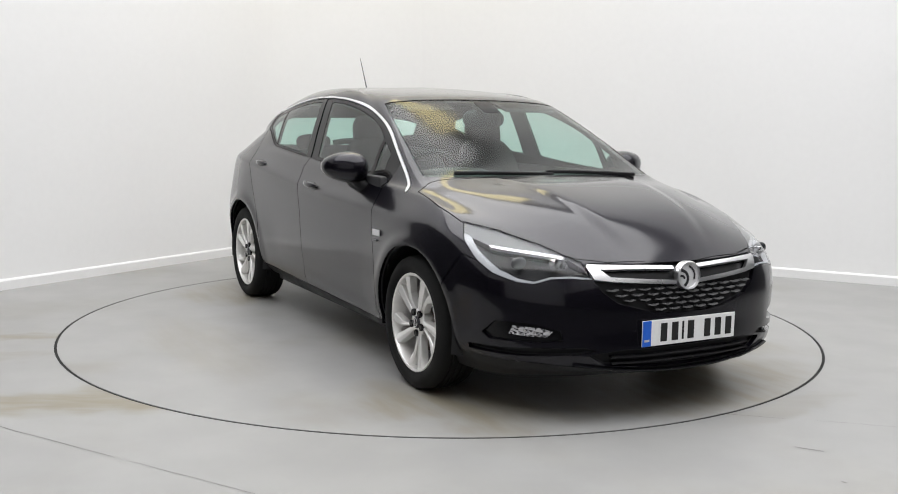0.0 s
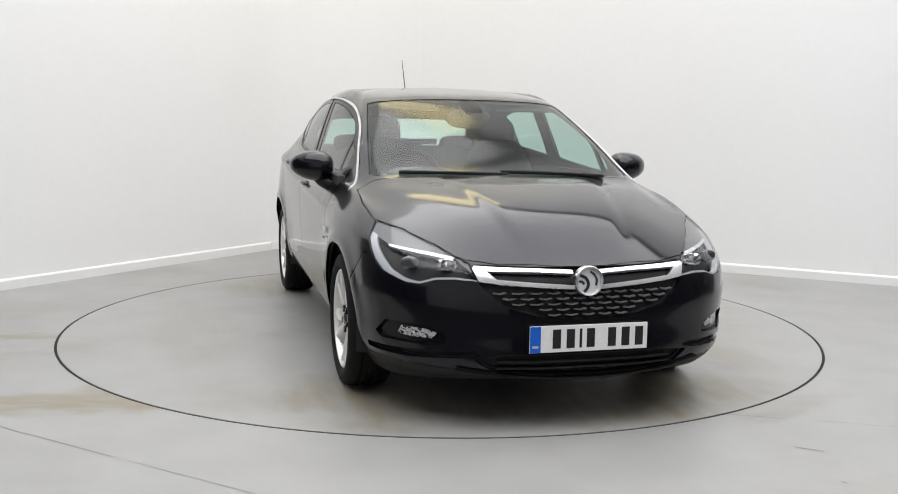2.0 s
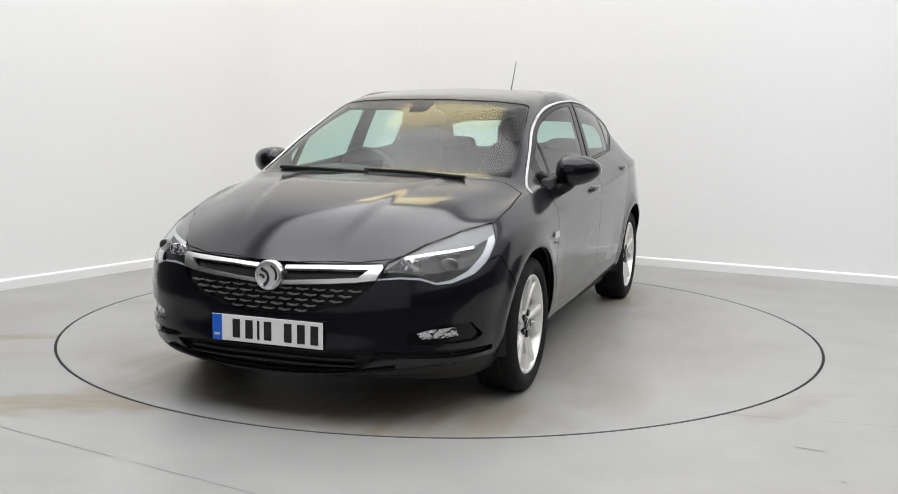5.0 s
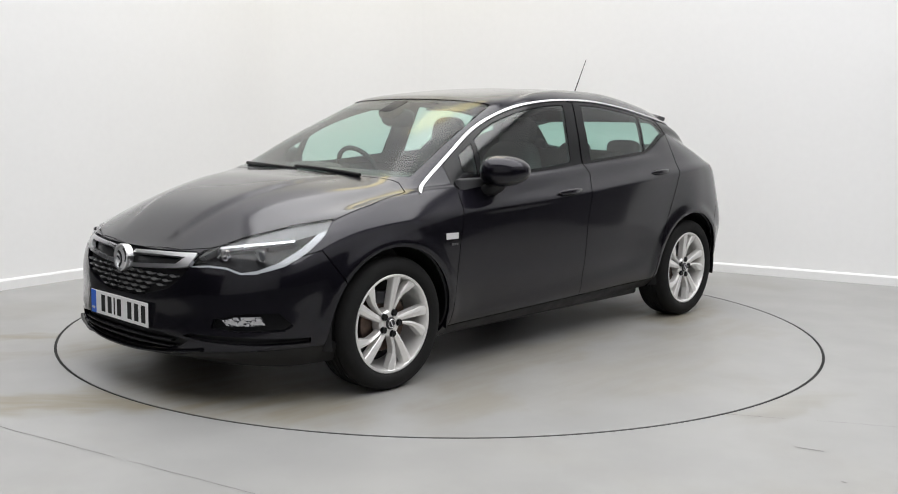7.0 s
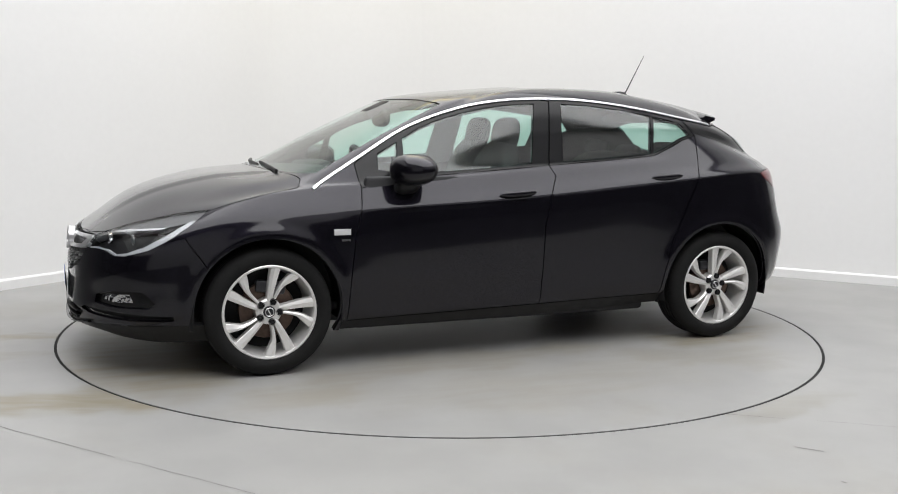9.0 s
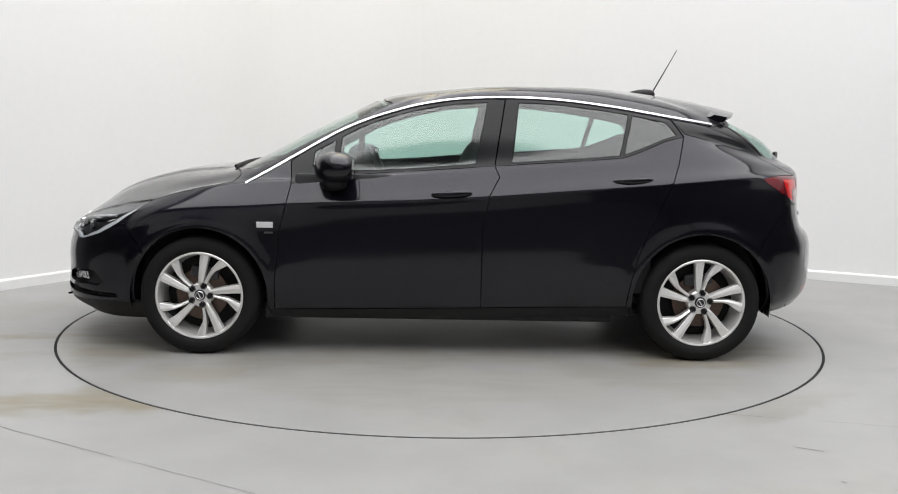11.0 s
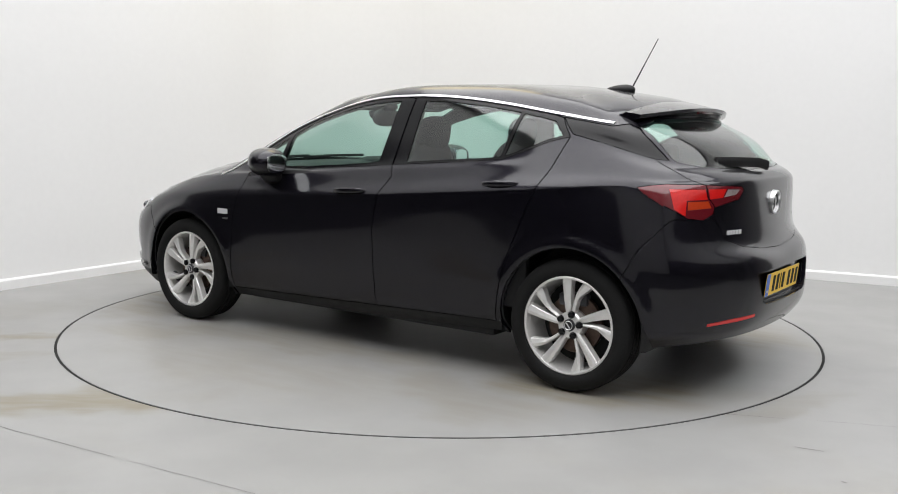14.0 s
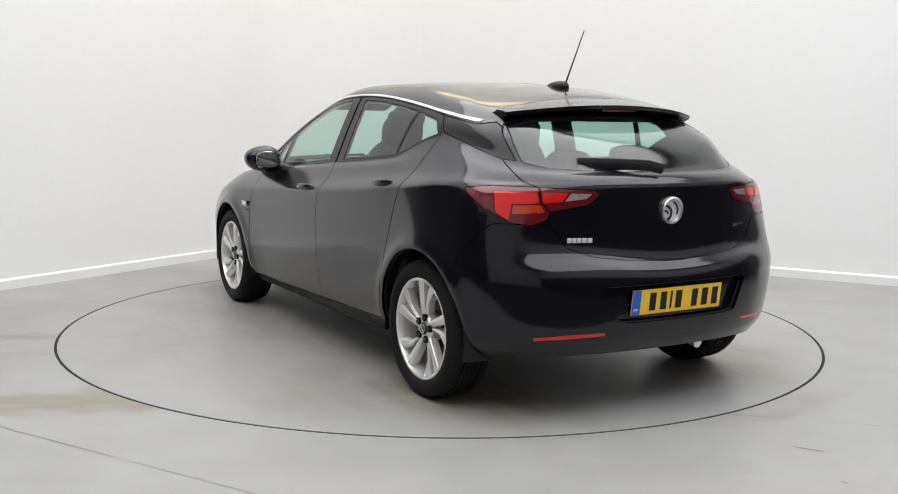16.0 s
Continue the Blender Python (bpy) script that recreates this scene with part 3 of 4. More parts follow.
def smooth_poly(pts, n, closed=True):
    """A rounded outline through pts."""
    p = [tuple(q) for q in pts]
    if closed:
        p = p[-2:] + p + p[:3]
        arr = np.array(p, float)
        d = np.sqrt(np.linalg.norm(np.diff(arr, axis=0), axis=1)).clip(1e-6)
        k = np.concatenate([[0], np.cumsum(d)])
        return [tuple(q) for q in curve_at(arr, k, np.linspace(k[2], k[-3], n, endpoint=False))]
    return [tuple(q) for q in spline(p, n)]


def panel(name, shell, layer, code, mat, parent, label="", gap=0.0028, depth=0.014, sink=0.0, halves="both", thick=True):
    """Make a panel of the shell's faces with that code. halves: both (one mesh across the middle), left, right."""
    wanted = {code} if isinstance(code, int) else set(code)
    faces = [f for f in shell.faces if f[layer] in wanted]
    bm = bmesh.new()
    for flip in ((1, -1) if halves == "both" else ((1,) if halves == "left" else (-1,))):
        vm = {}
        for f in faces:
            loop = []
            for v in f.verts:
                if v not in vm:
                    vm[v] = bm.verts.new((v.co.x, v.co.y * flip, v.co.z))
                loop.append(vm[v])
            bm.faces.new(loop if flip == 1 else loop[::-1])
    if halves == "both":
        bmesh.ops.remove_doubles(bm, verts=[v for v in bm.verts if abs(v.co.y) < 1e-4], dist=3e-4)
    bm.normal_update()
    if bm.faces and sum(f.normal.dot(normal_at(f.calc_center_median())) * f.calc_area() for f in bm.faces) < 0:
        bmesh.ops.reverse_faces(bm, faces=bm.faces)
    norm = {v: normal_at(v.co) for v in bm.verts}
    moves = {}
    for v in bm.verts:
        be = [e for e in v.link_edges if e.is_boundary]
        if be and gap:
            acc = Vector()
            for e in be:
                f = e.link_faces[0]
                d = (e.verts[1].co - e.verts[0].co).normalized()
                s = norm[v].cross(d)
                c = f.calc_center_median() - (e.verts[0].co + e.verts[1].co) / 2
                acc += s if s.dot(c) > 0 else -s
            if acc.length > 1e-6:
                moves[v] = acc.normalized() * gap
    for v, m in moves.items():
        v.co += m
    if sink:
        for v in bm.verts:
            v.co -= norm[v] * sink
    main = len(bm.faces)
    edge = [e for e in bm.edges if e.is_boundary]
    if thick and edge:
        r = bmesh.ops.extrude_edge_only(bm, edges=edge)
        for g in r["geom"]:
            if isinstance(g, bmesh.types.BMVert):
                g.co -= normal_at(g.co) * depth
    bm.faces.index_update()
    smooth_n = []
    bm.normal_update()
    for i, f in enumerate(bm.faces):
        f.smooth = True
        for l in f.loops:
            n = norm.get(l.vert) if i < main else f.normal
            smooth_n.append((n if n is not None else f.normal).normalized()[:])
    me = bpy.data.meshes.new(name)
    bm.to_mesh(me)
    bm.free()
    me.materials.append(mat)
    me.normals_split_custom_set(smooth_n)
    ob = new(name, me)
    ob.parent = parent
    if label:
        ob["label"] = label
    return ob


def arc(cx, cz, r, a0, a1, n):
    return [(cx + r * math.cos(radians(a0 + (a1 - a0) * i / (n - 1))), cz + r * math.sin(radians(a0 + (a1 - a0) * i / (n - 1)))) for i in range(n)]


def between(line, x0, x1):
    """The stretch of a line that runs towards -x, from x0 to x1, with its ends cut square."""
    xs, zs = [q[0] for q in line][::-1], [q[1] for q in line][::-1]
    ends = [(x, float(np.interp(x, xs, zs))) for x in (min(x0, xs[-1]), max(x1, xs[0]))]
    return [ends[0]] + [q for q in line if x1 + .004 < q[0] < x0 - .004] + [ends[1]]


def offset_line(pts, d):
    out = []
    for i, (x, z) in enumerate(pts):
        a, b = pts[max(i - 1, 0)], pts[min(i + 1, len(pts) - 1)]
        tx, tz = b[0] - a[0], b[1] - a[1]
        ln = math.hypot(tx, tz)
        w = d(x) if callable(d) else d
        out.append((x - tz / ln * w, z + tx / ln * w))
    return out


def surface(x=None, y=None, z=None):
    """The shell's front-end point nearest to the given coordinates, on the left half."""
    g = GRID.reshape(-1, 3)
    g = g[g[:, 0] > 1.2]
    e = np.zeros(len(g))
    for i, v in enumerate((x, y, z)):
        if v is not None:
            e += (g[:, i] - v) ** 2
    return Vector(g[int(e.argmin())])


def build_shell(car):
    bm = shell_bm()
    lay = bm.faces.layers.int.new("panel")
    codes = {}

    def cut(kind, poly, label, where=None):
        cookie(bm, kind, poly, label, lay, codes, where)

    def one(name, label, mat, text="", parent=car, **kw):
        labels = [label] if isinstance(label, str) else label
        return panel(name, bm, lay, [codes[l] for l in labels], mat, parent, text, halves="both", **kw)

    def two(name, label, mat, text="", parents=(car, car), **kw):
        labels = [label] if isinstance(label, str) else label
        return [panel(name, bm, lay, [codes[l] for l in labels], mat, p, text, halves=h, **kw) for h, p in zip(("left", "right"), parents)]

    flank = lambda q: q.y > .45
    # ---- outlines, large ones first
    cut("top", [(2.152, -.1), (2.148, .1), (2.118, .36), (2.065, .49), (1.95, .605), (1.80, .69), (1.615, .772), (1.4, .790), (1.165, .775), (1.135, .70), (1.185, .55), (1.235, .30), (1.25, -.1)],
        "bonnet", lambda q: q.z > .6 and q.x > 1.0)
    cut("nose", [(-5, .10), (72, .10), (68, .40), (64, .56), (58, .69), (53.4, .672), (48.4, .627), (42.5, .600), (39, .597), (35, .618), (30.9, .622), (25.5, .614), (27.5, .672), (20, .668), (-5, .658)], "front_bumper")
    cut("side", [(-1.60, .15), (-1.62, .45), (-1.60, .56), (-1.67, .70), (-1.79, .838), (-2.2, .838), (-2.2, .15)], "rear_bumper", lambda q: q.y > .6 and q.x < -1.5)
    cut("front", [(-.1, .15), (.70, .15), (.75, .83), (.60, .83), (.502, .735), (.40, .70), (.22, .68), (-.1, .667)], "rear_bumper", lambda q: q.x < -1.6)
    cut("tail", [(-5, .668), (2.8, .669), (17.3, .681), (27.7, .70), (35.4, .737), (39.2, .82), (42.2, .902), (43.5, .99), (47.1, 1.008), (55.8, 1.09), (59, 1.20), (62, 1.262), (50, 1.31), (20, 1.33), (-5, 1.335)],
        "tailgate", lambda q: q.x < -1.44)
    trim = smooth_poly([(1.095, .910), (.98, .978), (.866, 1.044), (.555, 1.218), (.246, 1.324), (-.004, 1.37), (-.282, 1.384), (-.526, 1.378), (-.832, 1.346), (-1.168, 1.293), (-1.41, 1.256)], 44, False)
    belt = [(-1.235, 1.190), (-1.129, 1.163), (-1.0, 1.108), (-.903, 1.074), (-.679, 1.055), (-.29, 1.027), (.225, .988), (.532, .966), (.834, .917), (.85, .912)]
    half = lambda x: float(np.interp(x, [-1.4, -.3, .3, .9, 1.1], [.0056, .0056, .0054, .0064, .0060]))
    low = offset_line(trim, half)
    high = offset_line(trim, lambda x: -half(x))
    if low[20][1] > high[20][1]:
        low, high = high, low
    seam_b = [(-.224, 1.021), (-.250, .965), (-.200, .875), (-.163, .694), (-.161, .268)]
    cut("side", [(.85, .912)] + [(x, z) for x, z in belt[::-1] if -.2 < x < .84] + seam_b + [(.40, .255), (.935, .245), (.93, .40), (.902, .671), (.87, .80)], "front_door", flank)
    cut("side", seam_b[::-1] + [(x, z) for x, z in belt[::-1] if x < -.25] + [(-1.192, 1.041), (-1.071, .77), (-1.017, .649), (-.985, .56), (-.95, .42), (-.93, .285), (-.5, .277)], "rear_door", flank)
    inner = [q for q in low if -1.165 < q[0] < .86]
    front_in = [q for q in inner if q[0] > -.275]
    rear_in = [q for q in inner if q[0] < -.285]
    cut("side", [(.85, .912), (.862, 1.030)] + front_in + [(-.279, 1.372), (-.224, 1.021)] + [q for q in belt if -.2 < q[0] < .84], "frame_front", flank)
    cut("side", [(-.224, 1.021), (-.281, 1.372)] + rear_in + [(-1.172, 1.279), (-1.235, 1.190)] + [q for q in belt[1:] if q[0] < -.25], "frame_rear", flank)
    cut("side", [(.742, 1.005), (.648, .985), (.625, 1.142), (.735, 1.082)], "glass_quarter_front", flank)
    cut("side", [(.605, .985), (.592, 1.160), (.5, 1.212), (.4, 1.252), (.246, 1.297), (.12, 1.325), (-.004, 1.343), (-.183, 1.356), (-.122, 1.035), (.225, 1.003), (.45, .99)], "glass_front_door", flank)
    cut("side", [(-.316, 1.043), (-.352, 1.357), (-.526, 1.352), (-.75, 1.330), (-.938, 1.303), (-.888, 1.088), (-.679, 1.070)], "glass_rear_door", flank)
    cut("side", [(-.912, 1.093), (-.962, 1.298), (-1.08, 1.276), (-1.14, 1.262), (-1.195, 1.198), (-1.13, 1.180), (-1.0, 1.125)], "glass_quarter_rear", flank)
    cut("side", [(-1.175, 1.281), (-1.41, 1.244), (-1.47, 1.255), (-1.52, 1.235), (-1.60, 1.175), (-1.69, 1.092), (-1.637, 1.097), (-1.411, 1.161), (-1.244, 1.203)], "pillar_panel", flank)
    for i, (x0, x1) in enumerate(((1.2, .866), (.866, -.28), (-.28, -1.168), (-1.168, -1.5))):
        a, b = (between(line, x0, x1) for line in (high, low))
        cut("side", a + b[::-1], "trim_%d" % i, flank)
    cut("side", [(.96, .243), (.40, .253), (-.161, .266), (-.5, .275), (-.955, .283), (-.955, .12), (.96, .12)], "sill", flank)
    cut("side", arc(1.331, .318, .362, -40, 220, 30), "arch", flank)
    cut("side", arc(-1.331, .318, .366, -40, 220, 30), "arch", flank)
    # ---- glass front and rear
    cut("front", [(-.1, .99), (.35, .988), (.60, .981), (.695, .982), (.680, 1.03), (.64, 1.17), (.60, 1.28), (.570, 1.344), (.54, 1.354), (.4, 1.368), (.2, 1.375), (-.1, 1.378)], "windscreen", lambda q: .2 < q.x < 1.4)
    cut("front", [(-.1, 1.047), (.1, 1.048), (.405, 1.056), (.55, 1.068), (.605, 1.085), (.60, 1.17), (.565, 1.245), (.45, 1.275), (-.1, 1.292)], "rear_window", lambda q: q.x < -1.44)
    # ---- nose
    cut("front", [(-.1, .660), (.23, .668), (.45, .676), (.470, .66), (.455, .615), (.42, .565), (.353, .514), (.207, .476), (.1, .463), (-.1, .456)], "grille", lambda q: q.x > 1.9)
    cut("front", [(.060, .652), (.22, .660), (.40, .667), (.463, .670), (.470, .660), (.450, .612), (.369, .602), (.212, .590), (.060, .580), (.060, .597), (.212, .608), (.380, .621), (.418, .651), (.22, .648), (.060, .640)], "wing", lambda q: q.x > 1.9)
    cut("nose", [(-5, .10), (76, .10), (70, .262), (55, .268), (40, .262), (20, .243), (-5, .233)], "valance")
    cut("front", [(-.1, .318), (.33, .318), (.475, .300), (.41, .258), (.2, .243), (-.1, .238)], "intake", lambda q: q.x > 1.9)
    cut("nose", [(47.5, .428), (39.8, .428), (33.0, .402), (32.2, .362), (39, .352), (49.0, .352), (51, .375)], "fog_recess")
    cut("nose", [(55, .312), (46, .318), (36, .328), (27, .330), (24.5, .318), (30, .304), (42, .292), (55, .292)], "lower_slit")
    cut("nose", [(34.3, .398), (37.4, .411), (43.6, .414), (44.8, .376), (39.9, .371), (35.7, .372)], "fog_lamp")
    lamp = [(25.5, .614), (28.5, .682), (38, .740), (50, .786), (62.5, .815), (58.8, .747), (53.4, .672), (48.4, .627), (42.5, .600), (39, .597), (35.0, .618), (30.9, .622)]
    cut("nose", lamp, "lamp")
    cut("nose", [(27.4, .655), (28.5, .682), (38, .740), (50, .786), (62.5, .815), (60.3, .776), (57.0, .760), (51.5, .738), (40, .722), (32.4, .706)], "lamp_brow")
    cut("nose", [(32.4, .698), (40, .713), (51.0, .730), (51.5, .738), (40, .722), (32.4, .706)], "lamp_line")
    cut("nose", [(25.5, .614), (30.9, .622), (35.0, .618), (39, .597), (42.5, .600), (48.4, .627), (53.4, .672), (58.8, .747), (60.3, .776), (57.6, .766), (52.0, .693), (47.0, .643), (42.2, .612), (39.1, .605), (35.2, .6255), (30.9, .6295), (26.0, .6215)], "lamp_strip")
    # ---- tail
    cut("tail", [(62.7, .977), (58, .988), (54.7, .992), (43.2, .989), (42.6, .93), (40.2, .893), (40.7, .858), (44.2, .834), (48.5, .841), (55.7, .897), (60.5, .944)], "tail_outer")
    cut("tail", [(42.8, .988), (28, .976), (26.5, .961), (29.5, .918), (39.9, .890), (42.3, .93)], "tail_inner")
    cut("tail", [(54.2, .972), (43.4, .970), (42.6, .925), (49.4, .922), (49.9, .856), (52.9, .882)], "tail_red")
    cut("tail", [(49.0, .916), (42.4, .917), (41.2, .886), (49.2, .880)], "tail_amber")
    cut("tail", [(42.2, .970), (35.2, .968), (37, .930), (41.8, .925)], "tail_red_inner")
    cut("tail", [(34.6, .966), (28.6, .963), (30.5, .942), (36.3, .932)], "tail_clear")
    cut("tail", [(43, .358), (34, .368), (25, .376), (25, .392), (34, .387), (43, .373)], "reflector")
    cut("front", [(-.1, .585), (.39, .582), (.405, .57), (.335, .435), (.30, .425), (-.1, .42)], "plate_recess", lambda q: q.x < -1.8)

    # ---- panels
    panel("body", bm, lay, 0, PAINT, car, "black metallic painted body shell")
    one("bonnet", "bonnet", PAINT)
    one("front_bumper", "front_bumper", PAINT, depth=.03)
    one("front_valance", "valance", PLASTIC, "matt black lower valance", depth=.03, sink=.004)
    one("rear_bumper", "rear_bumper", PAINT, depth=.06, gap=.0009)
    one("tailgate", "tailgate", PAINT)
    one("windscreen", "windscreen", WSGLASS, "clear laminated windscreen", sink=.003, gap=.003)
    one("rear_window", "rear_window", GLASS, "tinted rear window", sink=.003, gap=.003)
    fd = two("front_door", "front_door", PAINT)
    rd = two("rear_door", "rear_door", PAINT)
    two("window_frame", "frame_front", GLOSS_BLACK, "gloss black window surround", fd, sink=.003)
    two("window_frame", "frame_rear", GLOSS_BLACK, "gloss black window surround", rd, sink=.003)
    two("window", "glass_quarter_front", GLASS, "small tinted quarter pane", fd, sink=.005, gap=.001)
    two("window", "glass_front_door", GLASS, "tinted door pane", fd, sink=.005, gap=.001)
    two("window", "glass_rear_door", GLASS, "tinted door pane", rd, sink=.005, gap=.001)
    two("window", "glass_quarter_rear", GLASS, "small tinted quarter pane", rd, sink=.005, gap=.001)
    two("pillar_panel", "pillar_panel", GLOSS_BLACK, "gloss black rear pillar panel", sink=.002)
    for i, ps in enumerate(((car, car), fd, rd, (car, car))):
        two("window_trim", "trim_%d" % i, CHROME, "bright chrome window trim strip", ps, sink=-.004, gap=.0012)
    two("sill", "sill", PLASTIC, "black sill panel", sink=.006)
    one("grille_backing", "grille", PLASTIC, sink=.022, gap=0)
    two("grille_wing", "wing", CHROME, "chrome grille wing", sink=-.006, gap=0, depth=.02)
    one("lower_intake", "intake", PLASTIC, sink=.03, gap=0)
    two("fog_lamp_recess", "fog_recess", GLOSS_BLACK, sink=.018, gap=0)
    two("bumper_slit", "lower_slit", PLASTIC, "black slit in the bumper", sink=.030, gap=0)
    two("fog_lamp", "fog_lamp", FACET, "silver faceted fog lamp", sink=.016, gap=.001, depth=.01)
    hl = []
    for side in ("left", "right"):
        e = new("headlight")
        e.parent = car
        e["label"] = "clear headlight with a white light strip in a dark housing"
        hl.append(e)
    two("housing", "lamp", PLASTIC, "dark lamp housing", hl, sink=.045, gap=0)
    two("lens", ["lamp", "lamp_brow", "lamp_line", "lamp_strip"], LENS, "clear plastic lens", hl, sink=.001, gap=.0015, depth=.006)
    two("brow", "lamp_brow", SATIN, "satin grey lamp brow", hl, sink=.010, gap=0, depth=.03)
    two("bezel", "lamp_line", CHROME, "chrome bezel", hl, sink=.008, gap=0)
    two("light_strip", "lamp_strip", STRIP, "white light strip", hl, sink=.010, gap=0, depth=.02)
    tl = []
    for side in ("left", "right"):
        e = new("tail_light")
        e.parent = car
        e["label"] = "red tail light split across the tailgate"
        tl.append(e)
    two("outer_lens", "tail_outer", SMOKED_RED, "smoked red lens", tl, gap=.001)
    two("inner_lens", "tail_inner", SMOKED_RED, "smoked red lens", tl, gap=.001)
    two("brake_lens", "tail_red", RED, "bright red lens", tl, gap=.0, sink=.001)
    two("brake_lens", "tail_red_inner", RED, "bright red lens", tl, gap=.0, sink=.001)
    two("indicator_lens", "tail_amber", AMBER, "amber indicator lens", tl, gap=.0, sink=.001)
    two("reversing_lens", "tail_clear", CLEAR, "clear reversing lens", tl, gap=.0, sink=.001)
    two("rear_reflector", "reflector", RED, "red strip reflector", gap=.001)
    one("plate_recess", "plate_recess", PAINT, sink=.038, gap=0)
    # dark lining inside the shell; its colour also gives the shade in the panel gaps
    panel("lining_and_gap_shade", bm, lay, [0] + [codes[c] for c in ("bonnet", "tailgate", "front_door", "rear_door", "front_bumper", "rear_bumper", "pillar_panel", "sill", "frame_front", "frame_rear", "trim_1", "trim_2", "trim_3", "tail_outer", "tail_inner", "tail_red", "tail_red_inner", "tail_amber", "tail_clear", "reflector")],
          CABIN, car, "dark cabin lining that also stands in for the shade in the panel gaps", gap=-.004, sink=.02, thick=False)
    bm.free()
    return hl


def ridge_strip(bm, rows, drop=.042):
    """A spoke: rows of (radius, degrees, half width, height), with a flat face and sloping flanks."""
    rings = []
    for i, (r, a, w, h) in enumerate(rows):
        c = Vector((r * math.cos(radians(a)), r * math.sin(radians(a)), 0))
        j0, j1 = rows[max(i - 1, 0)], rows[min(i + 1, len(rows) - 1)]
        d = Vector((j1[0] * math.cos(radians(j1[1])) - j0[0] * math.cos(radians(j0[1])), j1[0] * math.sin(radians(j1[1])) - j0[0] * math.sin(radians(j0[1])), 0)).normalized()
        s = Vector((-d.y, d.x, 0))
        rings.append([bm.verts.new(c + s * (w * k) + Vector((0, 0, h - dz))) for k, dz in ((-1.12, drop), (-1.0, .009), (-.86, .0065), (.18, 0), (.86, .0045), (1.0, .008), (1.12, drop))])
    for a, b in zip(rings, rings[1:]):
        for i in range(6):
            bm.faces.new((a[i], b[i], b[i + 1], a[i + 1]))
        bm.faces.new((a[6], b[6], b[0], a[0]))
    bm.faces.new(rings[0]), bm.faces.new(rings[-1][::-1])
    bmesh.ops.recalc_face_normals(bm, faces=bm.faces)


def build_wheel(car):
    w = new("wheel")
    w.parent = car
    w["label"] = "five twin-spoke silver alloy wheel with a black tyre"
    t = bmesh.new()
    prof = [(.222, .082), (.233, .094), (.245, .104), (.262, .110), (.280, .109), (.296, .103), (.307, .094), (.3135, .078), (.316, .05)]
    grooves = []
    for y in (.045, .015, -.015, -.045):
        grooves += [(.3165, y + .006), (.310, y + .004), (.310, y - .004), (.3165, y - .006)]
    prof += grooves + [(.316, -.05), (.3135, -.078), (.305, -.095), (.28, -.105), (.245, -.1), (.222, -.085)]
    lathe(t, prof, 72, close=True)
    bmesh.ops.recalc_face_normals(t, faces=t.faces)
    part("tyre", t, RUBBER, w, "black rubber tyre")
    t = bmesh.new()
    lathe(t, [(.234, .088), (.2335, .096), (.229, .0985), (.222, .096), (.218, .086), (.215, .06), (.207, .02), (.20, -.05), (.222, -.085)], 72)
    bmesh.ops.recalc_face_normals(t, faces=t.faces)
    part("rim", t, ALLOY, w, "silver alloy rim")
    broad = [(.040, 6, .0125, .074), (.075, 4.5, .0142, .081), (.12, 3, .0172, .086), (.17, 1.5, .0205, .090), (.200, .8, .0228, .093), (.226, 0, .0245, .094)]
    slim = [(.045, -15, .0085, .070), (.080, -15.5, .0078, .077), (.12, -17, .0085, .082), (.150, -19, .0115, .085), (.175, -22.5, .0165, .088), (.200, -25.5, .0205, .091), (.226, -28, .0235, .093)]
    for k in range(5):
        for rows in (broad, slim):
            t = bmesh.new()
            ridge_strip(t, [(r, a + 72 * k, hw, h) for r, a, hw, h in rows])
            part("spoke", t, ALLOY, w, smooth=False)
    t = bmesh.new()
    lathe(t, [(.001, .076), (.056, .074), (.064, .066), (.067, .03), (.067, 0)], 40)
    bmesh.ops.recalc_face_normals(t, faces=t.faces)
    part("hub", t, ALLOY, w)
    t = bmesh.new()
    lathe(t, [(.0005, .086), (.018, .085), (.026, .083), (.0295, .078), (.030, .06)], 32)
    bmesh.ops.recalc_face_normals(t, faces=t.faces)
    cap = part("centre_cap", t, ALLOY_DARK, w, "grey centre cap")
    t = bmesh.new()
    lathe(t, [(.0185, .086), (.0205, .0875), (.0225, .086)], 32)
    box(t, (.03, .006, .002), pose(0, .002, .0865, 0, 0, 35), .0005, 1)
    part("cap_ring", t, CHROME, cap)
    for k in range(5):
        t = bmesh.new()
        cyl(t, .0150, .0140, .020, pose(.0520 * math.cos(radians(72 * k - 14)), .0520 * math.sin(radians(72 * k - 14)), .074), 6)
        lathe(t, [(.0150, .0800), (.0160, .0835), (.0172, .0800), (.0172, .070)], 16, pose(.0520 * math.cos(radians(72 * k - 14)), .0520 * math.sin(radians(72 * k - 14)), 0))
        part("wheel_bolt", t, GLOSS_BLACK, w)
    t = bmesh.new()
    lathe(t, [(.07, .022), (.138, .022), (.14, .018), (.14, -.002), (.07, -.002)], 48, close=True)
    bmesh.ops.recalc_face_normals(t, faces=t.faces)
    part("brake_disc", t, DISC, w, "rust-tinged steel brake disc")
    t = bmesh.new()
    box(t, (.06, .15, .05), pose(.115, 0, .015), .012)
    part("brake_caliper", t, ALLOY_DARK, w)
    t = bmesh.new()
    cyl(t, .198, .198, .004, pose(0, 0, -.045), 48)
    part("back_plate", t, GAP, w)
    first = True
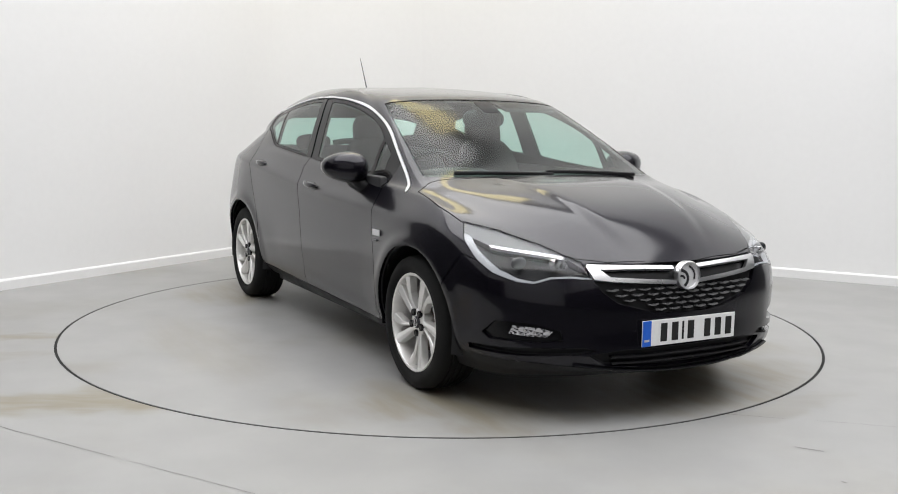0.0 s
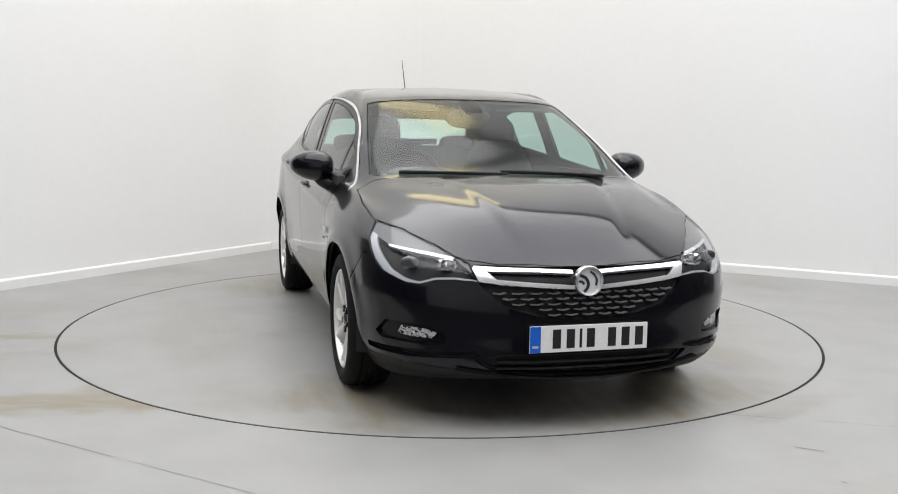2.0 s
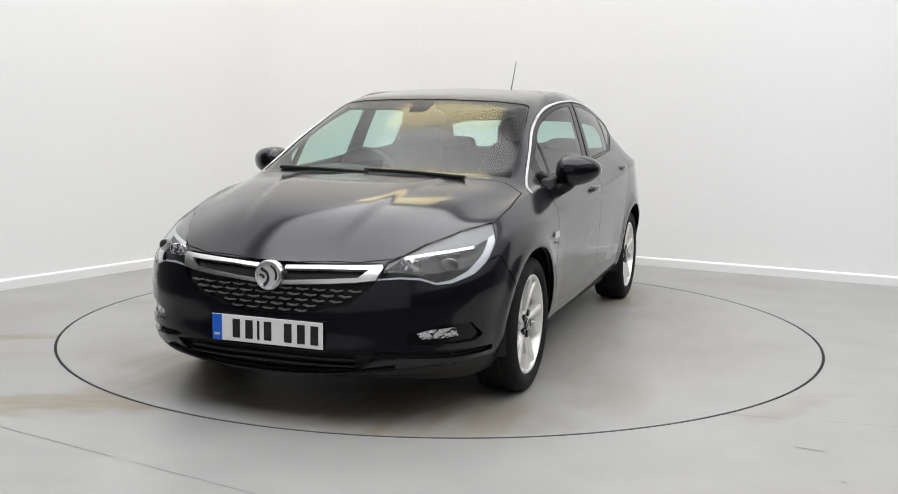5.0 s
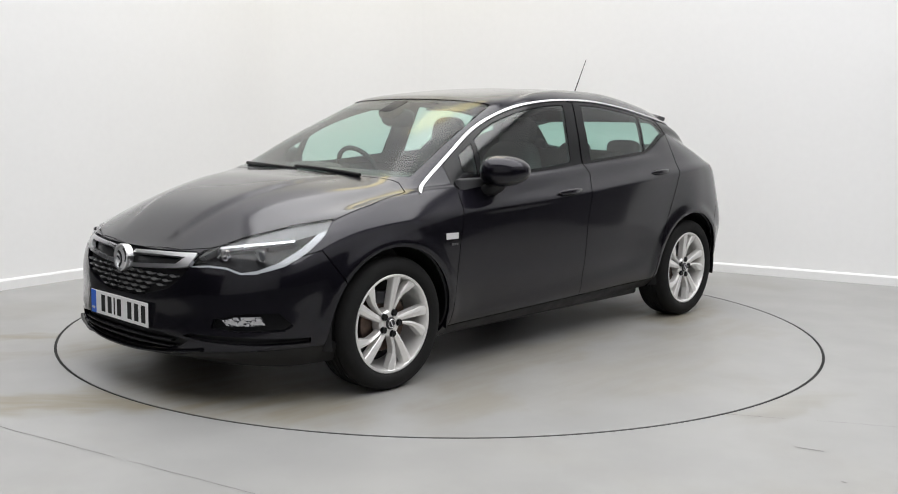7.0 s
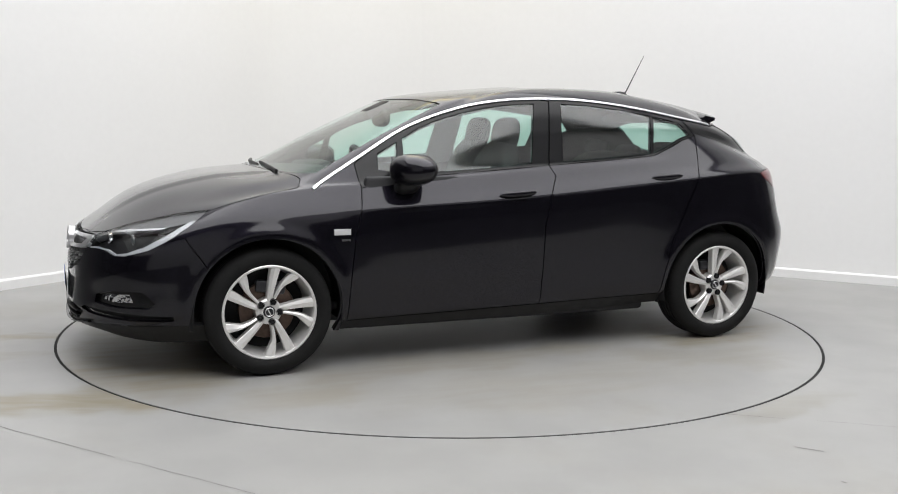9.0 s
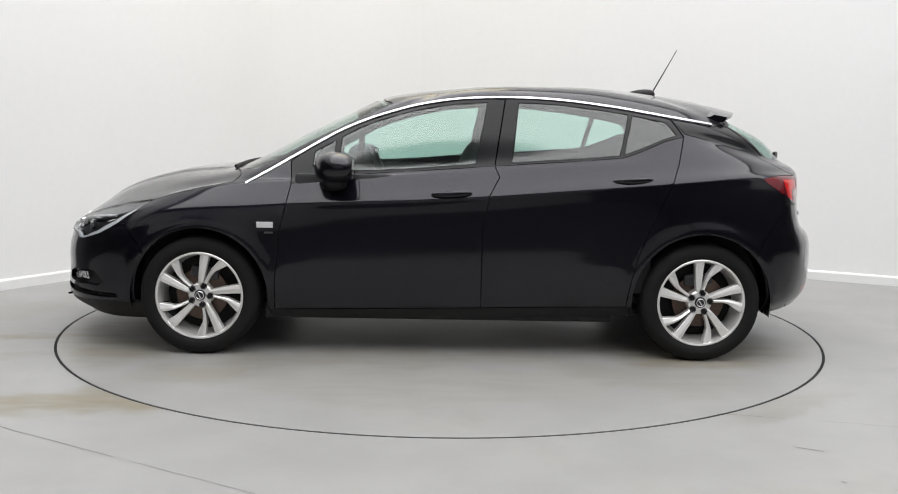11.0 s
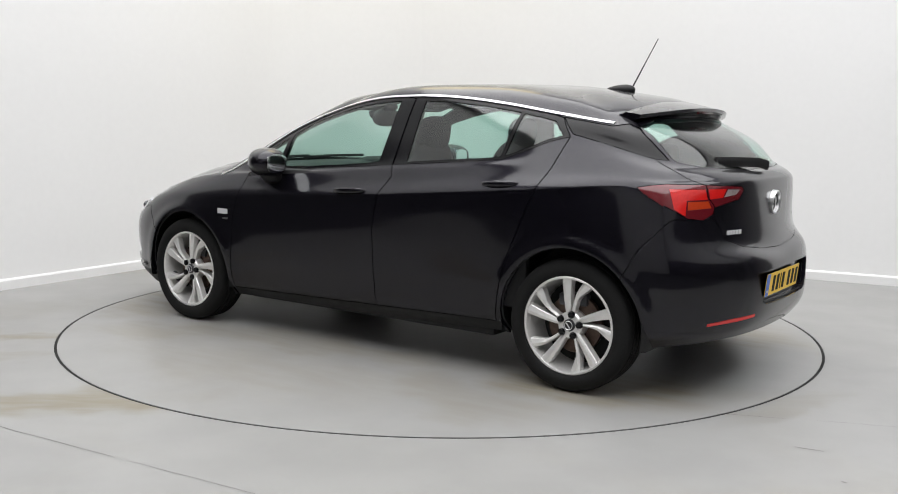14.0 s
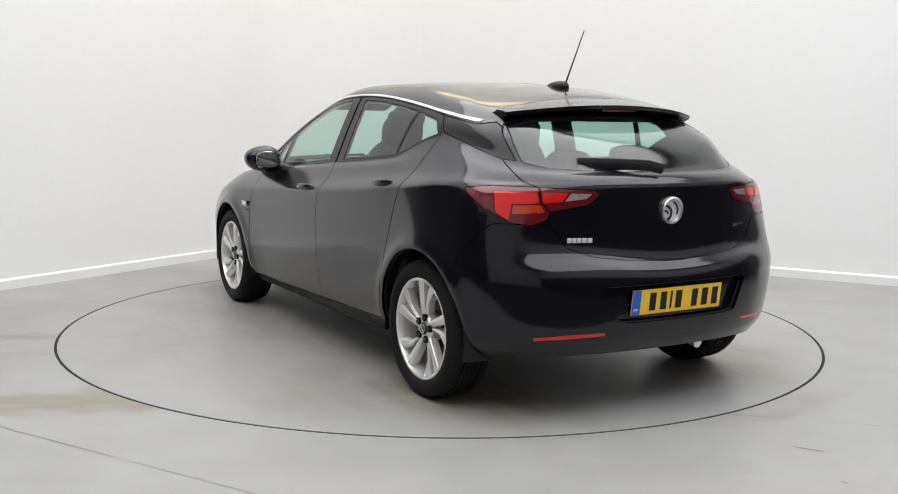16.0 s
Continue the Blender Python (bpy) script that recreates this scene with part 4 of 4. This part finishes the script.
    for x, side, turn in ((1.331, 1, 261.5), (-1.331, 1, 273), (1.331, -1, 68), (-1.331, -1, 84)):
        m = pose(x, side * .782, .316, -90 * side, 0, 0) @ pose(0, 0, 0, 0, 0, turn)
        if first:
            w.matrix_basis, first = m, False
        else:
            copy_thing(w, m)


def liner(car, x, side):
    bm = bmesh.new()
    rows = []
    for i in range(25):
        a = radians(-12 + 204 * i / 24)
        rows.append([bm.verts.new((x + r * math.cos(a), side * y, .318 + r * math.sin(a))) for r, y in ((.368, .872), (.385, .84), (.39, .60), (.30, .57), (.05, .57))])
    for a, b in zip(rows, rows[1:]):
        for i in range(4):
            bm.faces.new((a[i], a[i + 1], b[i + 1], b[i]))
    part("wheel_arch_liner", bm, PLASTIC, car, "black wheel arch liner")


def blob(bm, centre, half, power=2.6, seg=28, rings=16, shape=None):
    """A rounded block (superellipsoid), optionally reshaped."""
    vs = []
    f = lambda c: math.copysign(abs(c) ** (2 / power), c)
    for i in range(rings + 1):
        v = -math.pi / 2 + math.pi * i / rings
        row = []
        for j in range(seg):
            u = 2 * math.pi * j / seg
            q = Vector((f(math.cos(v)) * f(math.cos(u)) * half[0], f(math.cos(v)) * f(math.sin(u)) * half[1], f(math.sin(v)) * half[2]))
            if shape:
                q = shape(q)
            row.append(bm.verts.new(Vector(centre) + q))
        vs.append(row)
    for a, b in zip(vs, vs[1:]):
        for j in range(seg):
            k = (j + 1) % seg
            bm.faces.new((a[j], a[k], b[k], b[j]))
    bmesh.ops.remove_doubles(bm, verts=bm.verts, dist=1e-5)
    bmesh.ops.recalc_face_normals(bm, faces=bm.faces)
    return bm


def build_mirror(car, side):
    e = new("door_mirror")
    e.parent = car
    e["label"] = "black door mirror with a dark stalk"

    def shape(q):
        # fuller towards the door, drawn back and pointed outwards
        k = (q.y * side + .1) / .2
        q = Vector((q.x * (1 - .35 * k) - .035 * k * k, q.y, q.z * (1 - .30 * k * k) + .006 * k))
        return q
    bm = blob(bmesh.new(), (.612, side * .925, 1.004), (.128, .114, .086), 2.5, shape=shape)
    bmesh.ops.bisect_plane(bm, geom=bm.verts[:] + bm.edges[:] + bm.faces[:], plane_co=(.512, 0, 0), plane_no=(-1, 0, 0), clear_outer=True)
    part("housing", bm, PAINT, e, "black painted mirror housing")
    bm = blob(bmesh.new(), (.517, side * .914, 1.004), (.004, .076, .054), 3.0, 24, 8)
    part("mirror_glass", bm, MIRROR, e, "mirror glass")
    bm = bmesh.new()
    sweep(bm, [(.625, side * .795, .905), (.62, side * .835, .908), (.615, side * .87, .930), (.61, side * .90, .965)], .125, .07)
    bmesh.ops.bevel(bm, geom=bm.edges[:], offset=.006, segments=1, affect="EDGES")
    part("stalk", bm, PLASTIC, e, "black plastic stalk")


def build_handle(car, x, y, z, side):
    e = new("door_handle")
    e.parent = car
    # shade of the hollow behind the grip, put on as a black bulging disc
    bm = blob(bmesh.new(), (x, side * (y - .009), z - .006), (.098, .012, .031), 2.2, 28, 8, shape=lambda q: Vector((q.x, q.y, q.z * (1 + 1.6 * q.x) - .05 * q.x)))
    part("handle_shade", bm, GLOSS_BLACK, e, "dark disc on the door, coloured as the shade in the handle hollow")
    bm = blob(bmesh.new(), (x - .006, side * (y + .014), z + .010), (.108, .012, .0145), 2.6, 28, 8, shape=lambda q: Vector((q.x, q.y - side * 1.4 * q.x * q.x, q.z - .05 * q.x)))
    part("grip", bm, PAINT, e, "black painted grip")


def number_plate(car, at, back, text_colour):
    e = new("number_plate")
    e.parent = car
    e.matrix_basis = at
    e["label"] = "plain %s number plate with dark bars and a blue end band" % back[1]
    bm = box(bmesh.new(), (.52, .004, .111), Matrix(), .0015, 1)
    part("plate", bm, back[0], e)
    bm = box(bmesh.new(), (.046, .002, .109), pose(-.2355, -.0025, 0), .0005, 1)
    part("blue_band", bm, BLUE, e, "blue end band")
    bm = box(bmesh.new(), (.026, .001, .010), pose(-.2355, -.0038, -.03))
    part("band_mark", bm, STRIP, e)
    x = -.168
    for i, wdt in enumerate((.05, .05, .016, .05, 0, .05, .05, .05)):
        if not wdt:
            x += .033
            continue
        bm = box(bmesh.new(), (wdt * .72, .002, .079), pose(x + wdt / 2, -.0025, 0), .001, 1)
        part("bar", bm, GAP, e)
        x += wdt + .011
    return e


def badge_bars(car, at, widths, high, name="badge", mat=None):
    e = new(name)
    e.parent = car
    e.matrix_basis = at
    x = -sum(widths) / 2 - .004 * (len(widths) - 1) / 2
    for wd in widths:
        bm = box(bmesh.new(), (wd, .004, high), pose(x + wd / 2, 0, 0), .001, 1)
        part("bar", bm, mat or CHROME, e)
        x += wd + .004
    return e


def emblem(car, at, r=.062):
    e = new("emblem")
    e.parent = car
    e.matrix_basis = at
    e["label"] = "round chrome emblem with a plain raised shape"
    m = pose(0, 0, 0, 90, 0, 0)
    bm = bmesh.new()
    lathe(bm, [(r - .011, 0), (r - .009, .012), (r - .003, .014), (r, .010), (r, -.02)], 48, m)
    bmesh.ops.recalc_face_normals(bm, faces=bm.faces)
    part("ring", bm, CHROME, e, "chrome ring")
    bm = bmesh.new()
    lathe(bm, [(.0005, .003), (r - .010, .002)], 48, m)
    part("disc", bm, BADGE, e, "silver disc")
    bm = bmesh.new()
    for pts, wide in (([(-.62, .38), (-.25, .22), (-.05, -.1), (-.12, -.48), (-.35, -.70)], .20), ([(.10, .62), (.35, .45), (.55, .10), (.50, -.30)], .13), ([(-.70, -.02), (-.48, -.05), (-.34, -.22)], .15)):
        sweep(bm, [(r * a, -.0045, r * b) for a, b in spline(pts, 9)], r * wide, .004, up=Vector((0, 1, 0)))
    part("emblem_groove", bm, ALLOY_DARK, e, "plain dark curved grooves")


def build_spoiler(car):
    bm = bmesh.new()
    rows = []
    n = 25
    for i in range(n):
        y = -.555 + 1.11 * i / (n - 1)
        k = (y / .555) ** 2
        xr = -1.635 + .125 * k ** 1.4
        zr = 1.338 - .040 * k
        x0 = -1.36 - .02 * (1 - k)
        z0 = 1.377 - .075 * k ** 1.1
        prof = [(x0, z0 - .012), (x0 - .06, z0 * .75 + zr * .25 + .008 * (1 - k)), ((x0 + xr) / 2, (z0 + zr) / 2 + .010), (xr + .03, zr + .006), (xr, zr), (xr + .004, zr - .016), (xr + .05, zr - .034), (-1.50, 1.262 + .018 * (1 - k)), (-1.40, 1.262)]
        rows.append([bm.verts.new((x, y, z)) for x, z in prof])
    for a, b in zip(rows, rows[1:]):
        for j in range(len(a)):
            k = (j + 1) % len(a)
            bm.faces.new((a[j], a[k], b[k], b[j]))
    bm.faces.new(rows[0]), bm.faces.new(rows[-1][::-1])
    bmesh.ops.recalc_face_normals(bm, faces=bm.faces)
    ob = part("spoiler", bm, PAINT, car, "black roof spoiler over the rear window")
    bm = box(bmesh.new(), (.012, .20, .014), pose(-1.616, 0, 1.315, 0, 20, 0), .003)
    part("brake_light", bm, SMOKED_RED, ob, "dark red high brake light")


def build_cabin(car):
    bm = box(bmesh.new(), (3.2, 1.42, .05), pose(-.25, 0, .30), .02)
    part("cabin_floor", bm, CABIN, car)
    bm = blob(bmesh.new(), (.93, 0, .87), (.27, .71, .115), 4.0, 40, 16)
    dash = part("dashboard", bm, CABIN, car, "dark soft dashboard")
    bm = blob(bmesh.new(), (.80, -.36, .975), (.11, .19, .035), 2.6)
    part("instrument_hood", bm, CABIN, dash)
    bm = box(bmesh.new(), (.03, .24, .14), pose(.70, 0, .90, 0, -15, 0), .01)
    part("centre_display", bm, GLOSS_BLACK, dash, "dark centre screen")
    e = new("steering_wheel")
    e.parent = car
    e.matrix_basis = pose(.45, -.36, .925, 0, -64, 0)
    bm = bmesh.new()
    n, k = 40, 12
    rings = [[bm.verts.new(((.178 + .015 * math.cos(2 * math.pi * j / k)) * math.cos(2 * math.pi * i / n), (.178 + .015 * math.cos(2 * math.pi * j / k)) * math.sin(2 * math.pi * i / n), .015 * math.sin(2 * math.pi * j / k))) for j in range(k)] for i in range(n)]
    for i in range(n):
        for j in range(k):
            bm.faces.new((rings[i][j], rings[(i + 1) % n][j], rings[(i + 1) % n][(j + 1) % k], rings[i][(j + 1) % k]))
    part("rim", bm, CABIN, e, "dark leather steering rim")
    bm = blob(bmesh.new(), (0, 0, -.02), (.07, .075, .03), 3)
    part("boss", bm, CABIN, e)
    for a in (90, 270, 180):
        bm = box(bmesh.new(), (.12, .035, .018), pose(0, 0, -.012, 0, 0, a) @ pose(.11, 0, 0), .005)
        part("steering_spoke", bm, ALLOY_DARK, e)
    for side, x in ((1, -.17), (-1, -.32)):
        s = new("front_seat")
        s.parent = car
        s["label"] = "dark cloth front seat with a rounded headrest"
        bm = blob(bmesh.new(), (x + .46, side * .36, .52), (.27, .25, .10), 3.5)
        part("cushion", bm, CABIN, s)
        bm = blob(bmesh.new(), (x + .115, side * .36, .82), (.085, .245, .33), 3.2, shape=lambda q: Vector((q.x - q.z * .30, q.y * (1 - .18 * max(q.z, 0) / .33), q.z)))
        part("backrest", bm, CABIN, s)
        bm = blob(bmesh.new(), (x, side * .36, 1.18), (.055, .125, .100), 3.0, shape=lambda q: Vector((q.x - q.z * .15, q.y, q.z)))
        part("headrest", bm, CABIN, s, "dark rounded headrest")
        for dy in (-.05, .05):
            bm = cyl(bmesh.new(), .006, .006, .16, pose(x + .01, side * .36 + dy, 1.06), 10)
            part("headrest_post", bm, CHROME, s)
    b = new("rear_seat")
    b.parent = car
    b["label"] = "dark cloth rear bench with three low headrests"
    bm = blob(bmesh.new(), (-.80, 0, .50), (.28, .64, .11), 4, 36)
    part("cushion", bm, CABIN, b)
    bm = blob(bmesh.new(), (-1.13, 0, .78), (.09, .62, .29), 4.2, 36, shape=lambda q: Vector((q.x - q.z * .35, q.y, q.z)))
    part("backrest", bm, CABIN, b)
    for y in (-.40, 0, .40):
        bm = blob(bmesh.new(), (-1.25, y, 1.085 if y else 1.06), (.045, .125, .060), 3)
        part("headrest", bm, CABIN, b)
    bm = box(bmesh.new(), (.50, 1.12, .02), pose(-1.55, 0, .985), .008)
    part("parcel_shelf", bm, CABIN, car, "dark parcel shelf")
    bm = blob(bmesh.new(), (.47, -.01, 1.268), (.028, .135, .055), 2.6)
    part("rear_view_mirror", bm, CABIN, car, "black rear-view mirror")
    bm = box(bmesh.new(), (.16, .12, .05), pose(.50, -.01, 1.315, 0, 25, 0), .015)
    part("sensor_housing", bm, PLASTIC, car, "black sensor housing behind the windscreen")
    for side in (1, -1):
        bm = box(bmesh.new(), (.012, .34, .13), pose(.36, side * .34, 1.335, 0, -72, 0), .004)
        part("sun_visor", bm, CABIN, car)
        bm = box(bmesh.new(), (1.9, .05, .62), pose(-.12, side * .80, .66), .02)
        part("door_card", bm, CABIN, car, "dark door trim")


def build_car():
    car = new("car")
    tagged(car, "black metallic five-door hatchback with alloy wheels on the turntable", "car")
    headlights = build_shell(car)
    build_wheel(car)
    for x in (1.331, -1.331):
        for side in (1, -1):
            liner(car, x, side)
    bm = box(bmesh.new(), (3.6, 1.16, .07), pose(.20, 0, .222), .03)
    part("underbody", bm, PLASTIC, car, "black underbody tray")
    bm = box(bmesh.new(), (1.75, 1.58, .06), pose(0, 0, .215), .02)
    part("floor_pan", bm, PLASTIC, car)
    bm = cyl(bmesh.new(), .024, .024, .20, pose(-1.84, -.25, .275, 0, 80, 0), 20)
    part("exhaust_pipe", bm, CHROME, car, "small bright exhaust tip")
    for side in (1, -1):
        build_mirror(car, side)
        build_handle(car, .008, .893, .868, side)
        build_handle(car, -.94, .880, .950, side)
        badge_bars(car, pose(.975, side * .911, .703, 0, 0, 180 if side > 0 else 0), (.085,), .030, "fender_badge", BADGE)
        badge_bars(car, pose(.955, side * .910, .662, 0, 0, 180 if side > 0 else 0), (.012, .012, .012), .010, "fender_lettering", SATIN)
        for y0 in (.565, .70):
            big = y0 > .6
            q = surface(y=y0, z=.668)
            bm = blob(bmesh.new(), (q.x - .026, side * (y0 - .008), .668), (.012, .040 if big else .046, .028 if big else .026), 2.2 if big else 4.0)
            part("projector_lamp", bm, LENS_DARK if big else FACET, headlights[0 if side > 0 else 1], "round lamp unit in the headlight")
    emblem(car, pose(2.206, 0, .615, 0, 0, 90) @ pose(0, 0, 0, -6, 0, 0))
    emblem(car, pose(-1.989, 0, .884, 0, 0, -90) @ pose(0, 0, 0, 4, 0, 0), .060)
    number_plate(car, pose(2.232, 0, .384, 0, 0, 90) @ pose(0, 0, 0, 0, 0, 0), (PLATE_WHITE, "white"), GAP)
    number_plate(car, pose(-2.050, 0, .503, 0, 0, -90) @ pose(0, 0, 0, 6, 0, 0), (PLATE_YELLOW, "yellow"), GAP)
    badge_bars(car, pose(-1.958, .475, .771, 0, 0, -90) @ pose(0, 0, 0, 0, 0, -14), (.02, .018, .018, .02, .022), .020, "tailgate_badge", BADGE)
    badge_bars(car, pose(-1.945, -.46, .80, 0, 0, -90) @ pose(0, 0, 0, 0, 0, 14), (.016, .012, .012, .014, .012), .014, "tailgate_lettering", SATIN)
    # grille pattern: short bright-edged dashes in staggered rows
    for i, z in enumerate((.478, .500, .522, .544, .566)):
        half = .20 + (z - .478) * 2.2
        step = .074
        for k in range(-6, 7):
            y = (k + (i % 2) * .5) * step
            if abs(y) < half:
                q = surface(y=abs(y), z=z) if abs(y) < .44 else None
                if q is None or q.x < 1.5:
                    continue
                bm = bmesh.new()
                x = q.x - .012
                sweep(bm, [(x, y - .026, z + .002), (x + .004, y, z - .002), (x, y + .026, z + .002)], .022, .007)
                part("grille_slat", bm, GRILLE, car)
    for z in (.262, .288):
        bm = sweep(bmesh.new(), [(surface(y=abs(y), z=z).x - .016, y, z) for y in np.linspace(-.38, .38, 9)], .03, .009)
        part("intake_slat", bm, PLASTIC, car)
    # bumper lip
    bm = sweep(bmesh.new(), [(surface(y=abs(y), z=.222 + .07 * (y / .6) ** 2).x - .002, y, .216 + .055 * (y / .6) ** 2) for y in np.linspace(-.54, .54, 25)], .03, .012)
    part("bumper_lip", bm, GLOSS_BLACK, car, "gloss black bumper lip")
    build_spoiler(car)
    build_cabin(car)
    # wipers and aerial
    for pts in ([(1.20, -.02, .992), (1.19, -.30, 1.0), (1.13, -.56, 1.0)], [(1.21, .50, .985), (1.20, .20, 1.0), (1.18, -.05, 1.005)]):
        bm = sweep(bmesh.new(), [tuple(q) for q in spline(pts, 9)], .014, .018)
        part("windscreen_wiper", bm, PLASTIC, car, "black windscreen wiper")
    bm = sweep(bmesh.new(), [(-1.955, .03, 1.062), (-1.935, .10, 1.078), (-1.90, .22, 1.082), (-1.865, .33, 1.085), (-1.83, .40, 1.085)], .018, .046)
    part("rear_wiper", bm, PLASTIC, car, "black rear wiper")
    e = new("aerial")
    e.parent = car
    bm = blob(bmesh.new(), (-1.138, 0, 1.432), (.085, .032, .028), 2.2, shape=lambda q: Vector((q.x, q.y * (1 - q.x * 3), q.z * (1 - q.x * 4))))
    part("base", bm, PLASTIC, e, "black aerial base")
    bm = cyl(bmesh.new(), .0045, .0022, .275, pose(-1.278, 0, 1.575, 0, -28.5, 0), 8)
    part("rod", bm, ALLOY_DARK, e, "thin grey aerial rod")
    return car


car = build_car()


def motions():
    for ob, at in ((turntable, (0, 0)), (car, CAR_AT)):
        rows = []
        for t, a in TURN:
            m = pose(0, 0, 0.0, 0, 0, a)
            rows.append((t, m @ pose(at[0], at[1], 0)))
        walk(ob, rows)


motions()
